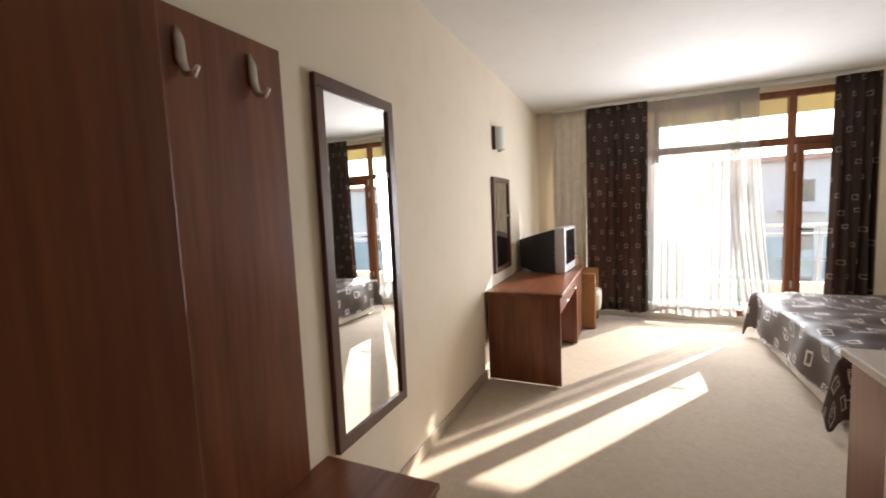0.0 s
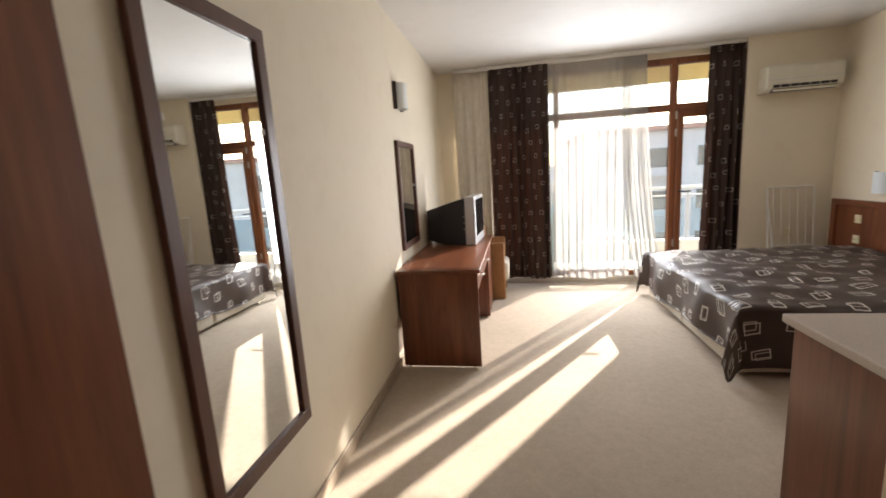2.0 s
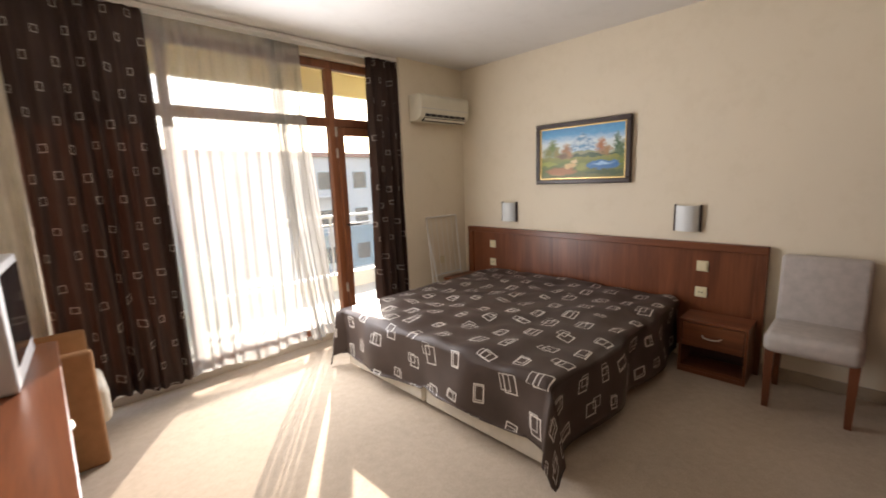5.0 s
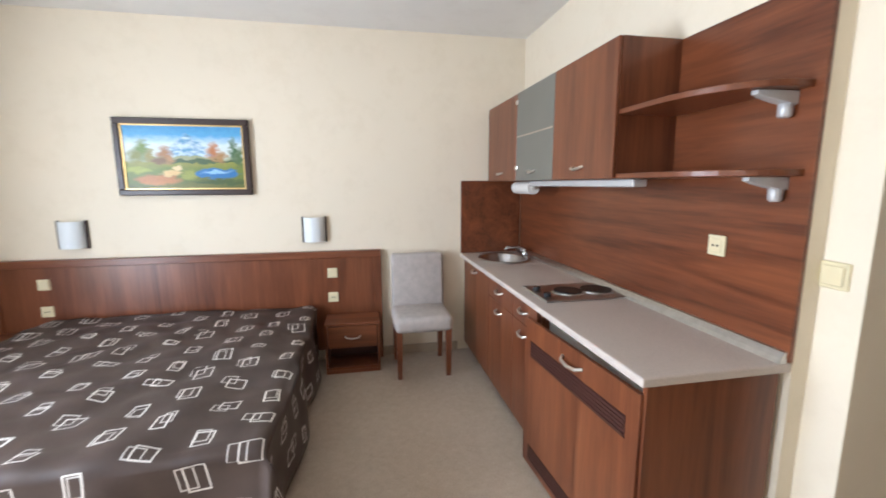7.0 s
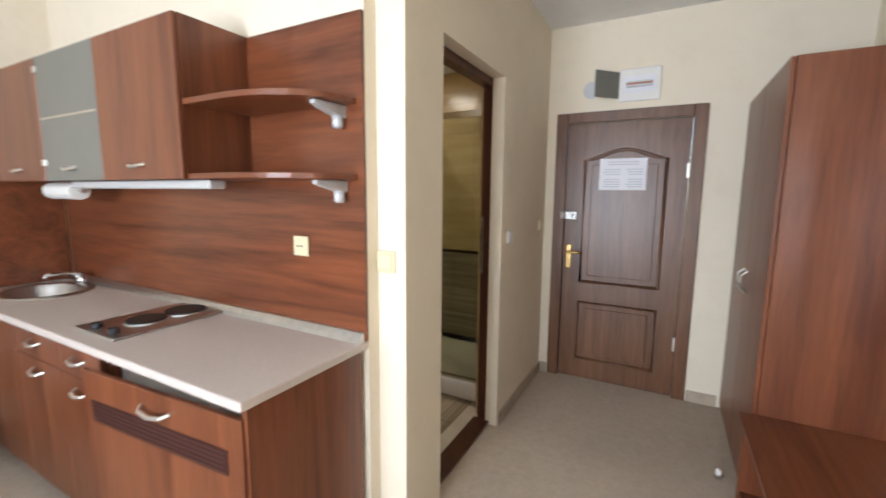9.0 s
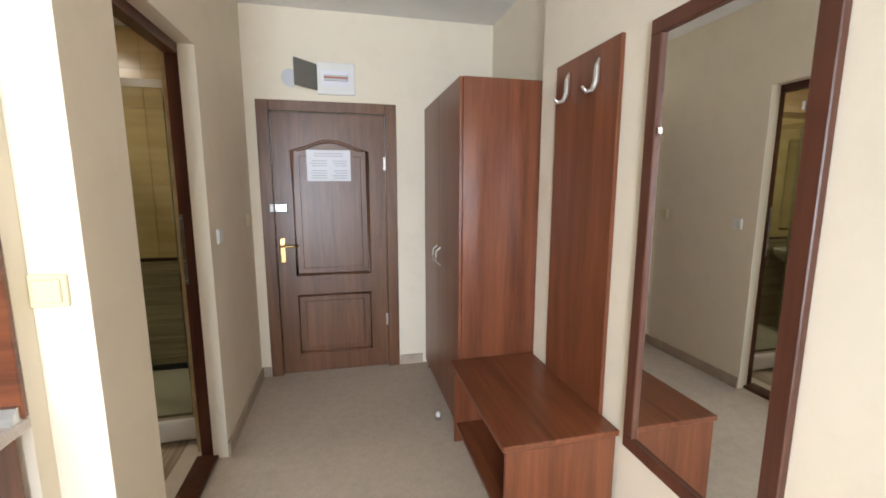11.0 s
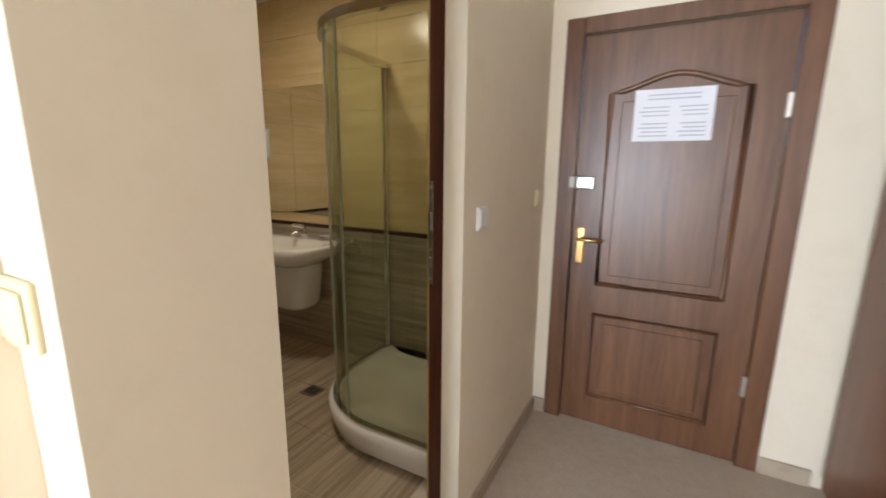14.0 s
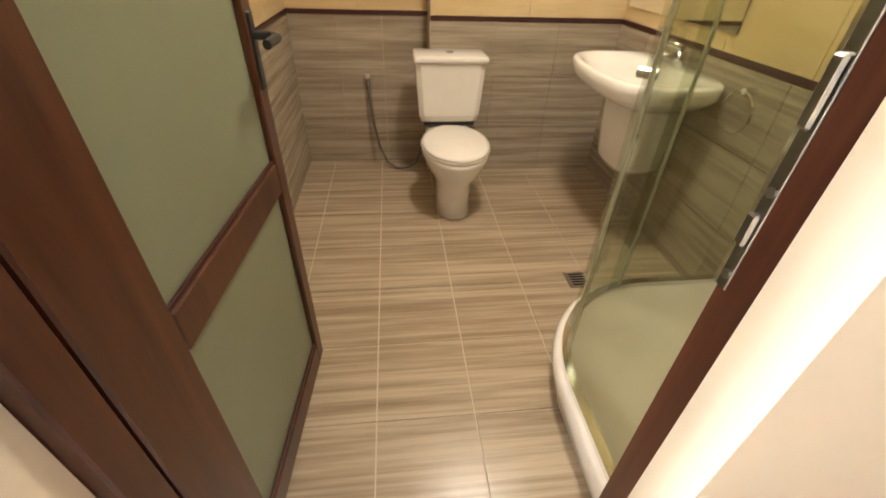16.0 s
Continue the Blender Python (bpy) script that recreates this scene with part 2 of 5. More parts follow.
nickel = plain("satin_nickel", (0.66, 0.63, 0.58), 0.35, 0.9, 0.05)
black_plastic = plain("black_plastic", (0.018, 0.018, 0.02), 0.4, 0, 0.2, 20, 0.1)
silver_plastic = plain("silver_plastic", (0.55, 0.55, 0.55), 0.35, 0.2, 0.05)
screen_glass = plain("dark_screen_glass", (0.015, 0.017, 0.018), 0.08)
white_plastic = plain("white_plastic", (0.78, 0.77, 0.73), 0.35, 0, 0.04)
ivory_plastic = plain("ivory_plastic", (0.74, 0.66, 0.43), 0.35, 0, 0.05)
ceramic = plain("white_ceramic", (0.82, 0.78, 0.72), 0.08, 0, 0.03)
worktop_mat = plain("speckled_worktop", (0.60, 0.53, 0.475), 0.38, 0, 0.14, 260)
grey_fabric = plain("light_grey_fabric", (0.46, 0.42, 0.39), 0.9, 0, 0.10, 18, 0.35, 600)
tan_fabric = plain("tan_armchair_fabric", (0.34, 0.17, 0.07), 0.85, 0, 0.12, 14, 0.3, 500)
base_cloth = plain("bed_base_cloth", (0.62, 0.57, 0.48), 0.85, 0, 0.08, 10, 0.2, 400)
skirting_mat = plain("beige_skirting", (0.42, 0.34, 0.25), 0.5, 0, 0.12, 12)
hot_plate = plain("cast_iron_plate", (0.03, 0.03, 0.03), 0.45, 0.4, 0.2, 30)
paper_mat = plain("white_paper", (0.80, 0.80, 0.84), 0.8, 0, 0.03)
ink = plain("grey_print", (0.48, 0.49, 0.54), 0.8)
louver_mat = plain("dark_louver", (0.045, 0.015, 0.011), 0.4)
# near-black that paints the shade inside holes, slots and recesses
shadow_black = plain("recess_shade_black", (0.01, 0.01, 0.01), 0.7)
seal_plastic = plain("pale_seal_plastic", (0.50, 0.50, 0.40), 0.35, 0, 0.05)
rubber = plain("grey_hose", (0.16, 0.14, 0.12), 0.35, 0.4)
render_pink = plain("pale_pink_render", (0.66, 0.60, 0.56), 0.85, 0, 0.1, 0.6)
render_red = plain("terracotta_render", (0.42, 0.16, 0.10), 0.85, 0, 0.1, 0.6)
render_yellow = plain("yellow_render", (0.80, 0.70, 0.40), 0.85, 0, 0.08, 1.5)
stone_pale = plain("pale_balcony_tile", (0.62, 0.58, 0.50), 0.6, 0, 0.1, 5)
ground_mat = plain("dry_ground", (0.22, 0.20, 0.15), 0.95, 0, 0.3, 0.2)
green_plastic = plain("green_plastic_furniture", (0.10, 0.24, 0.19), 0.4, 0, 0.1)
hill_mat = plain("distant_hill", (0.20, 0.25, 0.30), 1.0, 0, 0.25, 0.02)


def tile_material(name, axis, dark, light, rough=0.3, period=18.0):
    """Ceramic tile with long streaks along the axis."""
    m, t, p = nt(name)
    geo, info = t.nodes.new("ShaderNodeNewGeometry"), t.nodes.new("ShaderNodeObjectInfo")
    mp = t.nodes.new("ShaderNodeMapping")
    sc = [period] * 3
    sc["xyz".index(axis)] = 1.1
    mp.inputs["Scale"].default_value = sc
    t.links.new(geo.outputs["Position"], mp.inputs[0])
    f = noise_tex(t, mp.outputs[0], 1.0, 5, 0.65)
    mid = tuple((a + b) / 2 for a, b in zip(dark, light))
    tint = mth(t, "ADD", 0.0, mth(t, "MULTIPLY", info.outputs["Random"], 0.10))
    t.links.new(mix(t, tint, ramp(t, f, (0.36, dark), (0.5, mid), (0.62, light)), dark), p.inputs["Base Color"])
    p.inputs["Roughness"].default_value = rough
    return m


floor_tile_mat = tile_material("striped_floor_tile", "y", (0.29, 0.215, 0.135), (0.54, 0.445, 0.32), 0.28, 40.0)
low_tile_y = tile_material("striped_wall_tile_y", "y", (0.26, 0.212, 0.155), (0.48, 0.41, 0.31), 0.25, 30.0)
low_tile_x = tile_material("striped_wall_tile_x", "x", (0.26, 0.212, 0.155), (0.48, 0.41, 0.31), 0.25, 30.0)
up_tile_y = tile_material("beige_wall_tile_y", "y", (0.62, 0.47, 0.24), (0.76, 0.60, 0.34), 0.2, 9.0)
up_tile_x = tile_material("beige_wall_tile_x", "x", (0.62, 0.47, 0.24), (0.76, 0.60, 0.34), 0.2, 9.0)
grout = plain("pale_grout", (0.66, 0.58, 0.46), 0.8)
grout_dark = plain("brown_grout", (0.50, 0.43, 0.33), 0.8)


# ---- builders ----
BASE = {}


def thing(name, place, label, category, group="", kind=""):
    ob = new(name)
    ob.location = place
    ob.empty_display_size = 0.05
    BASE[ob.name] = Vector(place)
    return tagged(ob, label, category, group, kind)


def part(name, bm, material, parent=None, label="", smooth=False):
    """Links a bmesh, given in world metres, as one mesh under its parent."""
    base = BASE[parent.name] if parent else None
    if base is None:
        lo = [min(v.co[i] for v in bm.verts) for i in range(3)]
        hi = [max(v.co[i] for v in bm.verts) for i in range(3)]
        base = Vector(((lo[0] + hi[0]) / 2, (lo[1] + hi[1]) / 2, lo[2]))
    bmesh.ops.translate(bm, verts=bm.verts, vec=-base)
    me = bpy.data.meshes.new(name)
    if smooth:
        for f in bm.faces:
            f.smooth = True
    bm.to_mesh(me)
    bm.free()
    me.materials.append(material)
    ob = new(name, me)
    if parent:
        ob.parent = parent
    else:
        ob.location = base
    BASE[ob.name] = base
    if label:
        tagged(ob, label)
    return ob


def box(x0, x1, y0, y1, z0, z1, bev=0.0, bm=None, seg=1):
    b = bmesh.new()
    bmesh.ops.create_cube(b, size=1)
    for v in b.verts:
        v.co = Vector(((x0 + x1) / 2 + v.co.x * (x1 - x0), (y0 + y1) / 2 + v.co.y * (y1 - y0), (z0 + z1) / 2 + v.co.z * (z1 - z0)))
    if bev:
        bmesh.ops.bevel(b, geom=b.edges[:], offset=bev, segments=seg, affect="EDGES", profile=0.5)
    if bm is None:
        return b
    me = bpy.data.meshes.new("tmp")
    b.to_mesh(me)
    b.free()
    bm.from_mesh(me)
    bpy.data.meshes.remove(me)
    return bm


def tube(points, radius, n=8, bm=None, closed=False):
    """A round bar along a line of points."""
    bm = bm or bmesh.new()
    pts = [Vector(p) for p in points]
    rings = []
    for i, p in enumerate(pts):
        a, b = pts[max(i - 1, 0)], pts[min(i + 1, len(pts) - 1)]
        d = (b - a).normalized()
        side = d.cross(Vector((0, 0, 1)) if abs(d.z) < 0.9 else Vector((1, 0, 0))).normalized()
        up = side.cross(d)
        r = radius[i] if isinstance(radius, (list, tuple)) else radius
        rings.append([bm.verts.new(p + (side * math.cos(k * 2 * math.pi / n) + up * math.sin(k * 2 * math.pi / n)) * r) for k in range(n)])
    for a, b in zip(rings, rings[1:]):
        for k in range(n):
            bm.faces.new((a[k], a[(k + 1) % n], b[(k + 1) % n], b[k]))
    bm.faces.new(rings[0][::-1])
    bm.faces.new(rings[-1])
    bmesh.ops.recalc_face_normals(bm, faces=bm.faces[:])
    return bm


def prism(outline, z0, z1, plane="xy", bev=0.0):
    """An outline drawn out along the third axis."""
    bm = bmesh.new()
    put = {"xy": lambda a, b, c: (a, b, c), "xz": lambda a, b, c: (a, c, b), "yz": lambda a, b, c: (c, a, b)}[plane]
    lo, hi = [bm.verts.new(put(a, b, z0)) for a, b in outline], [bm.verts.new(put(a, b, z1)) for a, b in outline]
    n = len(outline)
    bm.faces.new(lo[::-1])
    bm.faces.new(hi)
    for i in range(n):
        bm.faces.new((lo[i], lo[(i + 1) % n], hi[(i + 1) % n], hi[i]))
    bmesh.ops.recalc_face_normals(bm, faces=bm.faces[:])
    if bev:
        caps = [e for e in bm.edges if len(e.link_faces) == 2 and any(len(f.verts) == n for f in e.link_faces)]
        bmesh.ops.bevel(bm, geom=caps, offset=bev, segments=2, affect="EDGES", profile=0.5)
    return bm


def loft(rings, cap=True, bm=None):
    bm = bm or bmesh.new()
    vs = [[bm.verts.new(p) for p in r] for r in rings]
    n = len(vs[0])
    for a, b in zip(vs, vs[1:]):
        for k in range(n):
            bm.faces.new((a[k], a[(k + 1) % n], b[(k + 1) % n], b[k]))
    if cap:
        bm.faces.new(vs[0][::-1])
        bm.faces.new(vs[-1])
    bmesh.ops.recalc_face_normals(bm, faces=bm.faces[:])
    return bm


def oval(cx, cy, z, rx, ry, n=28, power=2.0):
    out = []
    for k in range(n):
        a = 2 * math.pi * k / n
        c, s = math.cos(a), math.sin(a)
        out.append((cx + rx * math.copysign(abs(c) ** (2 / power), c), cy + ry * math.copysign(abs(s) ** (2 / power), s), z))
    return out


def disc(cx, cy, z0, z1, r, n=24):
    return loft([oval(cx, cy, z0, r, r, n), oval(cx, cy, z1, r, r, n)])


def structure(name, bm, material, label, category):
    return tagged(part(name, bm, material), label, category, "", "structure")


XL, XR, YE, YK, XB, YW, H = -1.01, 3.345, 0.668, 2.765, 0.728, 6.975, 2.72
BX, BY0, BY1, BH = 0.90, 0.645, 2.63, 2.52   # bathroom

# ---- structure ----
structure("floor", box(XL - 0.25, XR + 0.2, YE - 0.2, 7.34, -0.1, 0.0), carpet, "beige fine ribbed carpet, worn and sunlit", "floor")
structure("ceiling", box(XL - 0.25, XR + 0.25, YE - 0.25, 7.34, H, H + 0.15), white_paint, "plain white painted ceiling", "ceiling")
structure("wall_west", box(XL - 0.18, XL, 1.79, 7.34, 0, H), cream, "cream painted wall with mirrors", "wall")
structure("wall_west_niche", box(XL - 0.30, XL - 0.11, YE - 0.2, 1.79, 0, H), cream, "cream painted wall behind the wardrobe", "wall")
structure("wall_east", box(XR, XR + 0.18, YK, 7.34, 0, H), cream, "cream painted wall behind the bed", "wall")
structure("wall_kitchen", box(0.8625, XR, BY1 + 0.02, YK, 0, H), cream, "cream painted wall behind the kitchenette", "wall")
bm = box(-1.12, -0.345, YE - 0.18, YE, 0, H)
box(0.655, XB + 0.16, YE - 0.18, YE, 0, H, bm=bm)
box(-0.345, 0.655, YE - 0.18, YE, 2.09, H, bm=bm)
structure("wall_entry", bm, cream, "cream painted wall round the entry door", "wall")
bm = box(XB, XB + 0.075, YE, 1.66, 0, H)
side = prism([(XB, 2.41), (XB + 0.002, 2.70), (0.862, 2.70), (0.862, BY1 + 0.02), (XB + 0.075, BY1 + 0.02), (XB + 0.075, 2.41)], 0, H)
me_tmp = bpy.data.meshes.new("tmp")
side.to_mesh(me_tmp)
side.free()
bm.from_mesh(me_tmp)
bpy.data.meshes.remove(me_tmp)
box(XB, XB + 0.075, 1.66, 2.41, 2.145, H, bm=bm)
structure("wall_bathroom", bm, cream, "cream painted wall with a doorway to the bathroom", "wall")
bm = box(XL, -0.72, 7.16, 7.34, 0, H)
box(2.44, XR, YW, 7.34, 0, H, bm=bm)
box(-0.72, 2.44, 7.16, 7.34, 2.64, H, bm=bm)
structure("wall_window", bm, cream, "cream painted wall round the balcony window", "wall")


def skirting(name, *runs):
    bm = bmesh.new()
    for r in runs:
        box(*r, 0.0, 0.082, 0.003, bm=bm)
    structure(name, bm, skirting_mat, "low beige tile skirting along the wall", "skirting")


skirting("baseboard_west", (XL, XL + 0.014, 2.615, 6.97))
skirting("baseboard_east", (XR - 0.014, XR, 3.36, 4.03))
skirting("baseboard_hall", (XB - 0.014, XB, YE + 0.015, 1.66))
skirting("baseboard_entry", (0.66, XB, YE, YE + 0.014), (-0.54, -0.35, YE, YE + 0.014))
skirting("baseboard_window", (2.44, XR - 0.015, YW - 0.014, YW))

# balcony window: frame, bars and panes
win = tagged(thing("window_1", (0.86, 7.27, 0.06), "tall reddish wood balcony window and door, full height", "window", "", "structure"))
ZS, ZT, ZB = 0.06, 2.64, 2.085
for n, b in (("frame_bar", (-0.72, -0.65, 7.23, 7.31, ZS, ZT)), ("frame_bar", (2.37, 2.44, 7.23, 7.31, ZS, ZT)),
             ("frame_bar", (-0.65, 2.37, 7.23, 7.31, ZT - 0.07, ZT)), ("frame_bar", (-0.65, 2.37, 7.23, 7.31, ZS, ZS + 0.06)),
             ("transom", (-0.65, 2.37, 7.225, 7.305, ZB - 0.04, ZB + 0.04)), ("mullion", (1.76, 1.83, 7.22, 7.30, ZS + 0.06, ZT - 0.07)),
             ("mullion", (0.42, 0.48, 7.22, 7.30, ZS + 0.06, ZT - 0.07))):
    part(n, box(*b, 0.006), window_wood, win)
for a, b in ((-0.65, 0.42), (0.48, 1.76), (1.83, 2.37)):
    part("pane", box(a, b, 7.262, 7.268, ZB + 0.04, ZT - 0.07), pane_glass, win).visible_shadow = False
for a, b in ((-0.65, 0.42), (0.48, 1.76)):
    part("pane", box(a, b, 7.262, 7.268, ZS + 0.06, ZB - 0.04), pane_glass, win).visible_shadow = False
leaf = part("door_leaf", box(1.835, 1.90, 7.20, 7.27, ZS + 0.065, ZB - 0.045, 0.006), window_wood, win, "reddish wood balcony door leaf")
part("leaf_stile", box(2.30, 2.365, 7.20, 7.27, ZS + 0.065, ZB - 0.045, 0.006), window_wood, leaf)
part("leaf_rail", box(1.90, 2.30, 7.20, 7.27, ZS + 0.065, ZS + 0.15, 0.006), window_wood, leaf)
part("leaf_rail", box(1.90, 2.30, 7.20, 7.27, ZB - 0.12, ZB - 0.045, 0.006), window_wood, leaf)
part("leaf_pane", box(1.90, 2.30, 7.232, 7.238, ZS + 0.15, ZB - 0.12), pane_glass, leaf).visible_shadow = False
part("door_handle", tube([(1.868, 7.20, 1.10), (1.868, 7.155, 1.10), (1.90, 7.15, 1.10), (1.985, 7.15, 1.10)], 0.010), black_plastic, leaf, "dark lever handle")
for z in (0.42, 1.75, 1.95):
    part("latch", box(1.812, 1.83, 7.205, 7.225, z, z + 0.09, 0.003), nickel, win)
structure("window_sill", box(-0.72, 2.44, 7.17, 7.36, 0.0, 0.06), stone_pale, "pale stone threshold under the balcony window", "sill")

# ---- outside ----
balc = thing("balcony", (0.9, 8.2, 0.0), "pale tiled balcony with yellow soffit and glass balustrade", "balcony", "", "structure")
part("slab", box(-3.0, 6.0, 7.36, 8.95, -0.25, 0.0), stone_pale, balc)
part("upper_slab", box(-3.0, 6.0, 7.341, 8.02, 2.73, 2.95), render_yellow, balc, "yellow rendered balcony soffit")
part("fascia", box(-3.0, 6.0, 7.92, 8.02, 2.50, 2.73), render_yellow, balc)
part("kerb", box(-3.0, 6.0, 8.80, 8.95, 0.0, 0.22), stone_pale, balc)
part("rail", tube([(-3.0, 8.87, 1.05), (6.0, 8.87, 1.05)], 0.024), steel, balc)
part("rail", tube([(-3.0, 8.87, 0.93), (6.0, 8.87, 0.93)], 0.012), steel, balc)
for i in range(9):
    x = -2.9 + i * 1.1
    part("post", tube([(x, 8.87, 0.2), (x, 8.87, 1.04)], 0.018), steel, balc)
    if i < 8:
        part("balustrade_pane", box(x + 0.05, x + 1.05, 8.866, 8.874, 0.27, 0.88), blue_glass, balc).visible_shadow = False


def garden_chair(place, turn):
    ob = thing("garden_chair", (0, 0, 0), "green plastic garden chair on the balcony", "chair", "balcony chairs")
    part("seat", box(-0.24, 0.24, -0.24, 0.24, 0.40, 0.43, 0.01), green_plastic, ob)
    for x in (-0.21, 0.21):
        for y in (-0.21, 0.21):
            part("leg", tube([(x * 1.15, y * 1.1, 0), (x, y, 0.41)], (0.018, 0.024)), green_plastic, ob)
        part("arm", tube([(x * 1.15, -0.22, 0.41), (x * 1.2, -0.2, 0.64), (x * 1.2, 0.12, 0.66), (x * 1.1, 0.24, 0.62)], 0.020), green_plastic, ob)
    for k in range(5):
        x = -0.18 + k * 0.09
        part("back_slat", box(x - 0.022, x + 0.022, 0.23, 0.25, 0.42, 0.86, 0.005), green_plastic, ob)
    part("back_rim", tube([(-0.23, 0.24, 0.42), (-0.22, 0.25, 0.84), (0, 0.26, 0.90), (0.22, 0.25, 0.84), (0.23, 0.24, 0.42)], 0.020), green_plastic, ob)
    ob.matrix_world = pose(*place, 0, 0, turn)
    return ob


ch = garden_chair((0.55, 8.0, 0.0), 200)
copy_thing(ch, pose(1.35, 8.35, 0.0, 0, 0, 75))
copy_thing(ch, pose(-0.15, 8.25, 0.0, 0, 0, -60))
tab = thing("garden_table", (0.62, 8.5, 0.0), "round green plastic garden table on the balcony", "table")
part("tabletop", disc(0.62, 8.42, 0.68, 0.71, 0.36), green_plastic, tab)
for k in range(4):
    a = math.pi / 4 + k * math.pi / 2
    part("leg", tube([(0.62 + 0.3 * math.cos(a), 8.42 + 0.3 * math.sin(a), 0), (0.62 + 0.22 * math.cos(a), 8.42 + 0.22 * math.sin(a), 0.69)], 0.02), green_plastic, tab)

structure("ground", box(-400, 400, 9.2, 700, -6.2, -6.0), ground_mat, "dry open ground below the balcony", "ground")


def block(x0, x1, y0, y1, z1, mat, label):
    ob = thing("apartment_building", ((x0 + x1) / 2, y0, -6.0), label, "building")
    part("wall", box(x0, x1, y0, y1, -6, z1), mat, ob)
    part("roof", box(x0 - 0.4, x1 + 0.4, y0 - 0.4, y1 + 0.4, z1, z1 + 0.35, 0.05), render_red, ob)
    n = int((x1 - x0) / 3.2)
    z = -5.0
    while z + 2.2 < z1:
        for i in range(n):
            x = x0 + 1.0 + i * 3.2
            w = part("window", box(x, x + 1.4, y0 - 0.06, y0, z, z + 1.5), silver_plastic, ob)
            part("pane", box(x + 0.08, x + 1.32, y0 - 0.075, y0 - 0.06, z + 0.08, z + 1.42), screen_glass, w)
            if i % 2:
                part("balcony_slab", box(x - 0.5, x + 1.9, y0 - 1.0, y0 - 0.08, z - 0.55, z - 0.4), render_pink, ob)
        z += 3.0
    return ob


block(5, 24, 34, 46, 3.6, render_pink, "pale pink apartment building with balconies across the yard")
block(-16, 1.5, 26, 38, 8.5, render_red, "terracotta apartment building beyond the balcony")
block(27, 52, 42, 55, 3.6, render_pink, "long pale apartment building further off")
bm = bmesh.new()
ridge = [(-260 + 20 * i, 330, 12 + 9 * noise.noise(Vector((i * 0.31, 0, 0))) + 6 * math.sin(i * 0.33)) for i in range(27)]
lo, hi = [bm.verts.new((x, y - 60, -6)) for x, y, z in ridge], [bm.verts.new(p) for p in ridge]
for i in range(26):
    bm.faces.new((lo[i], lo[i + 1], hi[i + 1], hi[i]))
structure("backdrop", bm, hill_mat, "low hazy wooded hills in the distance", "hills")


# ---- curtains ----
def curtain(name, x0, x1, y, z0, z1, folds, depth, material, label, flare=0.0, seed=0, kind_name="panel", cloth_ratio=1.6, drag=0.0):
    ob = thing(name, ((x0 + x1) / 2, y, z0), label, "curtain")
    bm = bmesh.new()
    uvl = bm.loops.layers.uv.new("UVMap")
    nu, nv = folds * 10, 26
    rnd = random.Random(seed)
    ph = [rnd.uniform(0, 6.28) for _ in range(4)]
    grid, uvs = [], {}
    for j in range(nv + 1):
        v = j / nv
        rowv = []
        for i in range(nu + 1):
            u = i / nu
            top = 1 - v
            a = u * folds * 2 * math.pi + 0.9 * math.sin(u * 7 + ph[0]) + 0.35 * math.sin(v * 3 + ph[1])
            amp = depth * (0.35 + 0.65 * min(1, v * 2.2)) * (0.75 + 0.35 * math.sin(u * 11 + ph[2]))
            xx = x0 + (x1 - x0) * u + flare * v * (u - 0.5) * 2 + drag * v * v + 0.012 * math.sin(a * 0.5 + v * 2) * v
            yy = y + amp * math.sin(a) + 0.01 * math.sin(v * 9 + u * 13)
            zz = z1 + (z0 - z1) * v + (0.018 * math.sin(u * 9 + ph[3]) if j == nv else 0)
            w = bm.verts.new((xx, yy, zz))
            uvs[w] = (u * (x1 - x0) * cloth_ratio + seed * 0.13, zz)
            rowv.append(w)
        grid.append(rowv)
    for j in range(nv):
        for i in range(nu):
            f = bm.faces.new((grid[j][i], grid[j + 1][i], grid[j + 1][i + 1], grid[j][i + 1]))
            for l in f.loops:
                l[uvl].uv = uvs[l.vert]
    p = part(kind_name, bm, material, ob, "", True)
    if material is not sheer:
        so = p.modifiers.new("thick", "SOLIDIFY")
        so.thickness = 0.003
    return ob


structure("curtain_rail", box(-0.78, 2.60, 7.00, 7.10, 2.68, 2.715, 0.004), white_plastic, "white double curtain track under the ceiling", "curtain rail")
curtain("curtain", -0.36, 0.34, 7.03, 0.10, 2.685, 9, 0.045, curtain_cloth, "dark brown curtain with pale outlined squares, drawn aside", 0.02, 3)
curtain("curtain", 2.09, 2.53, 7.03, 0.10, 2.685, 6, 0.045, curtain_cloth, "dark brown curtain with pale outlined squares, gathered at the door", 0.03, 8)
curtain("sheer_curtain", 0.30, 1.30, 7.10, 0.07, 2.685, 11, 0.020, sheer, "translucent white voile curtain across the window", 0.0, 5)
curtain("sheer_curtain", 1.18, 1.46, 7.11, 0.07, 2.685, 11, 0.042, sheer, "gathered edge of the white voile curtain", 0.02, 11, cloth_ratio=3, drag=0.19)
curtain("sheer_curtain", -0.80, -0.35, 7.08, 0.07, 2.685, 5, 0.025, plain("cream_lining", (0.66, 0.60, 0.50), 0.8, 0, 0.08, 9), "cream lining curtain pushed to the corner", 0.0, 14)


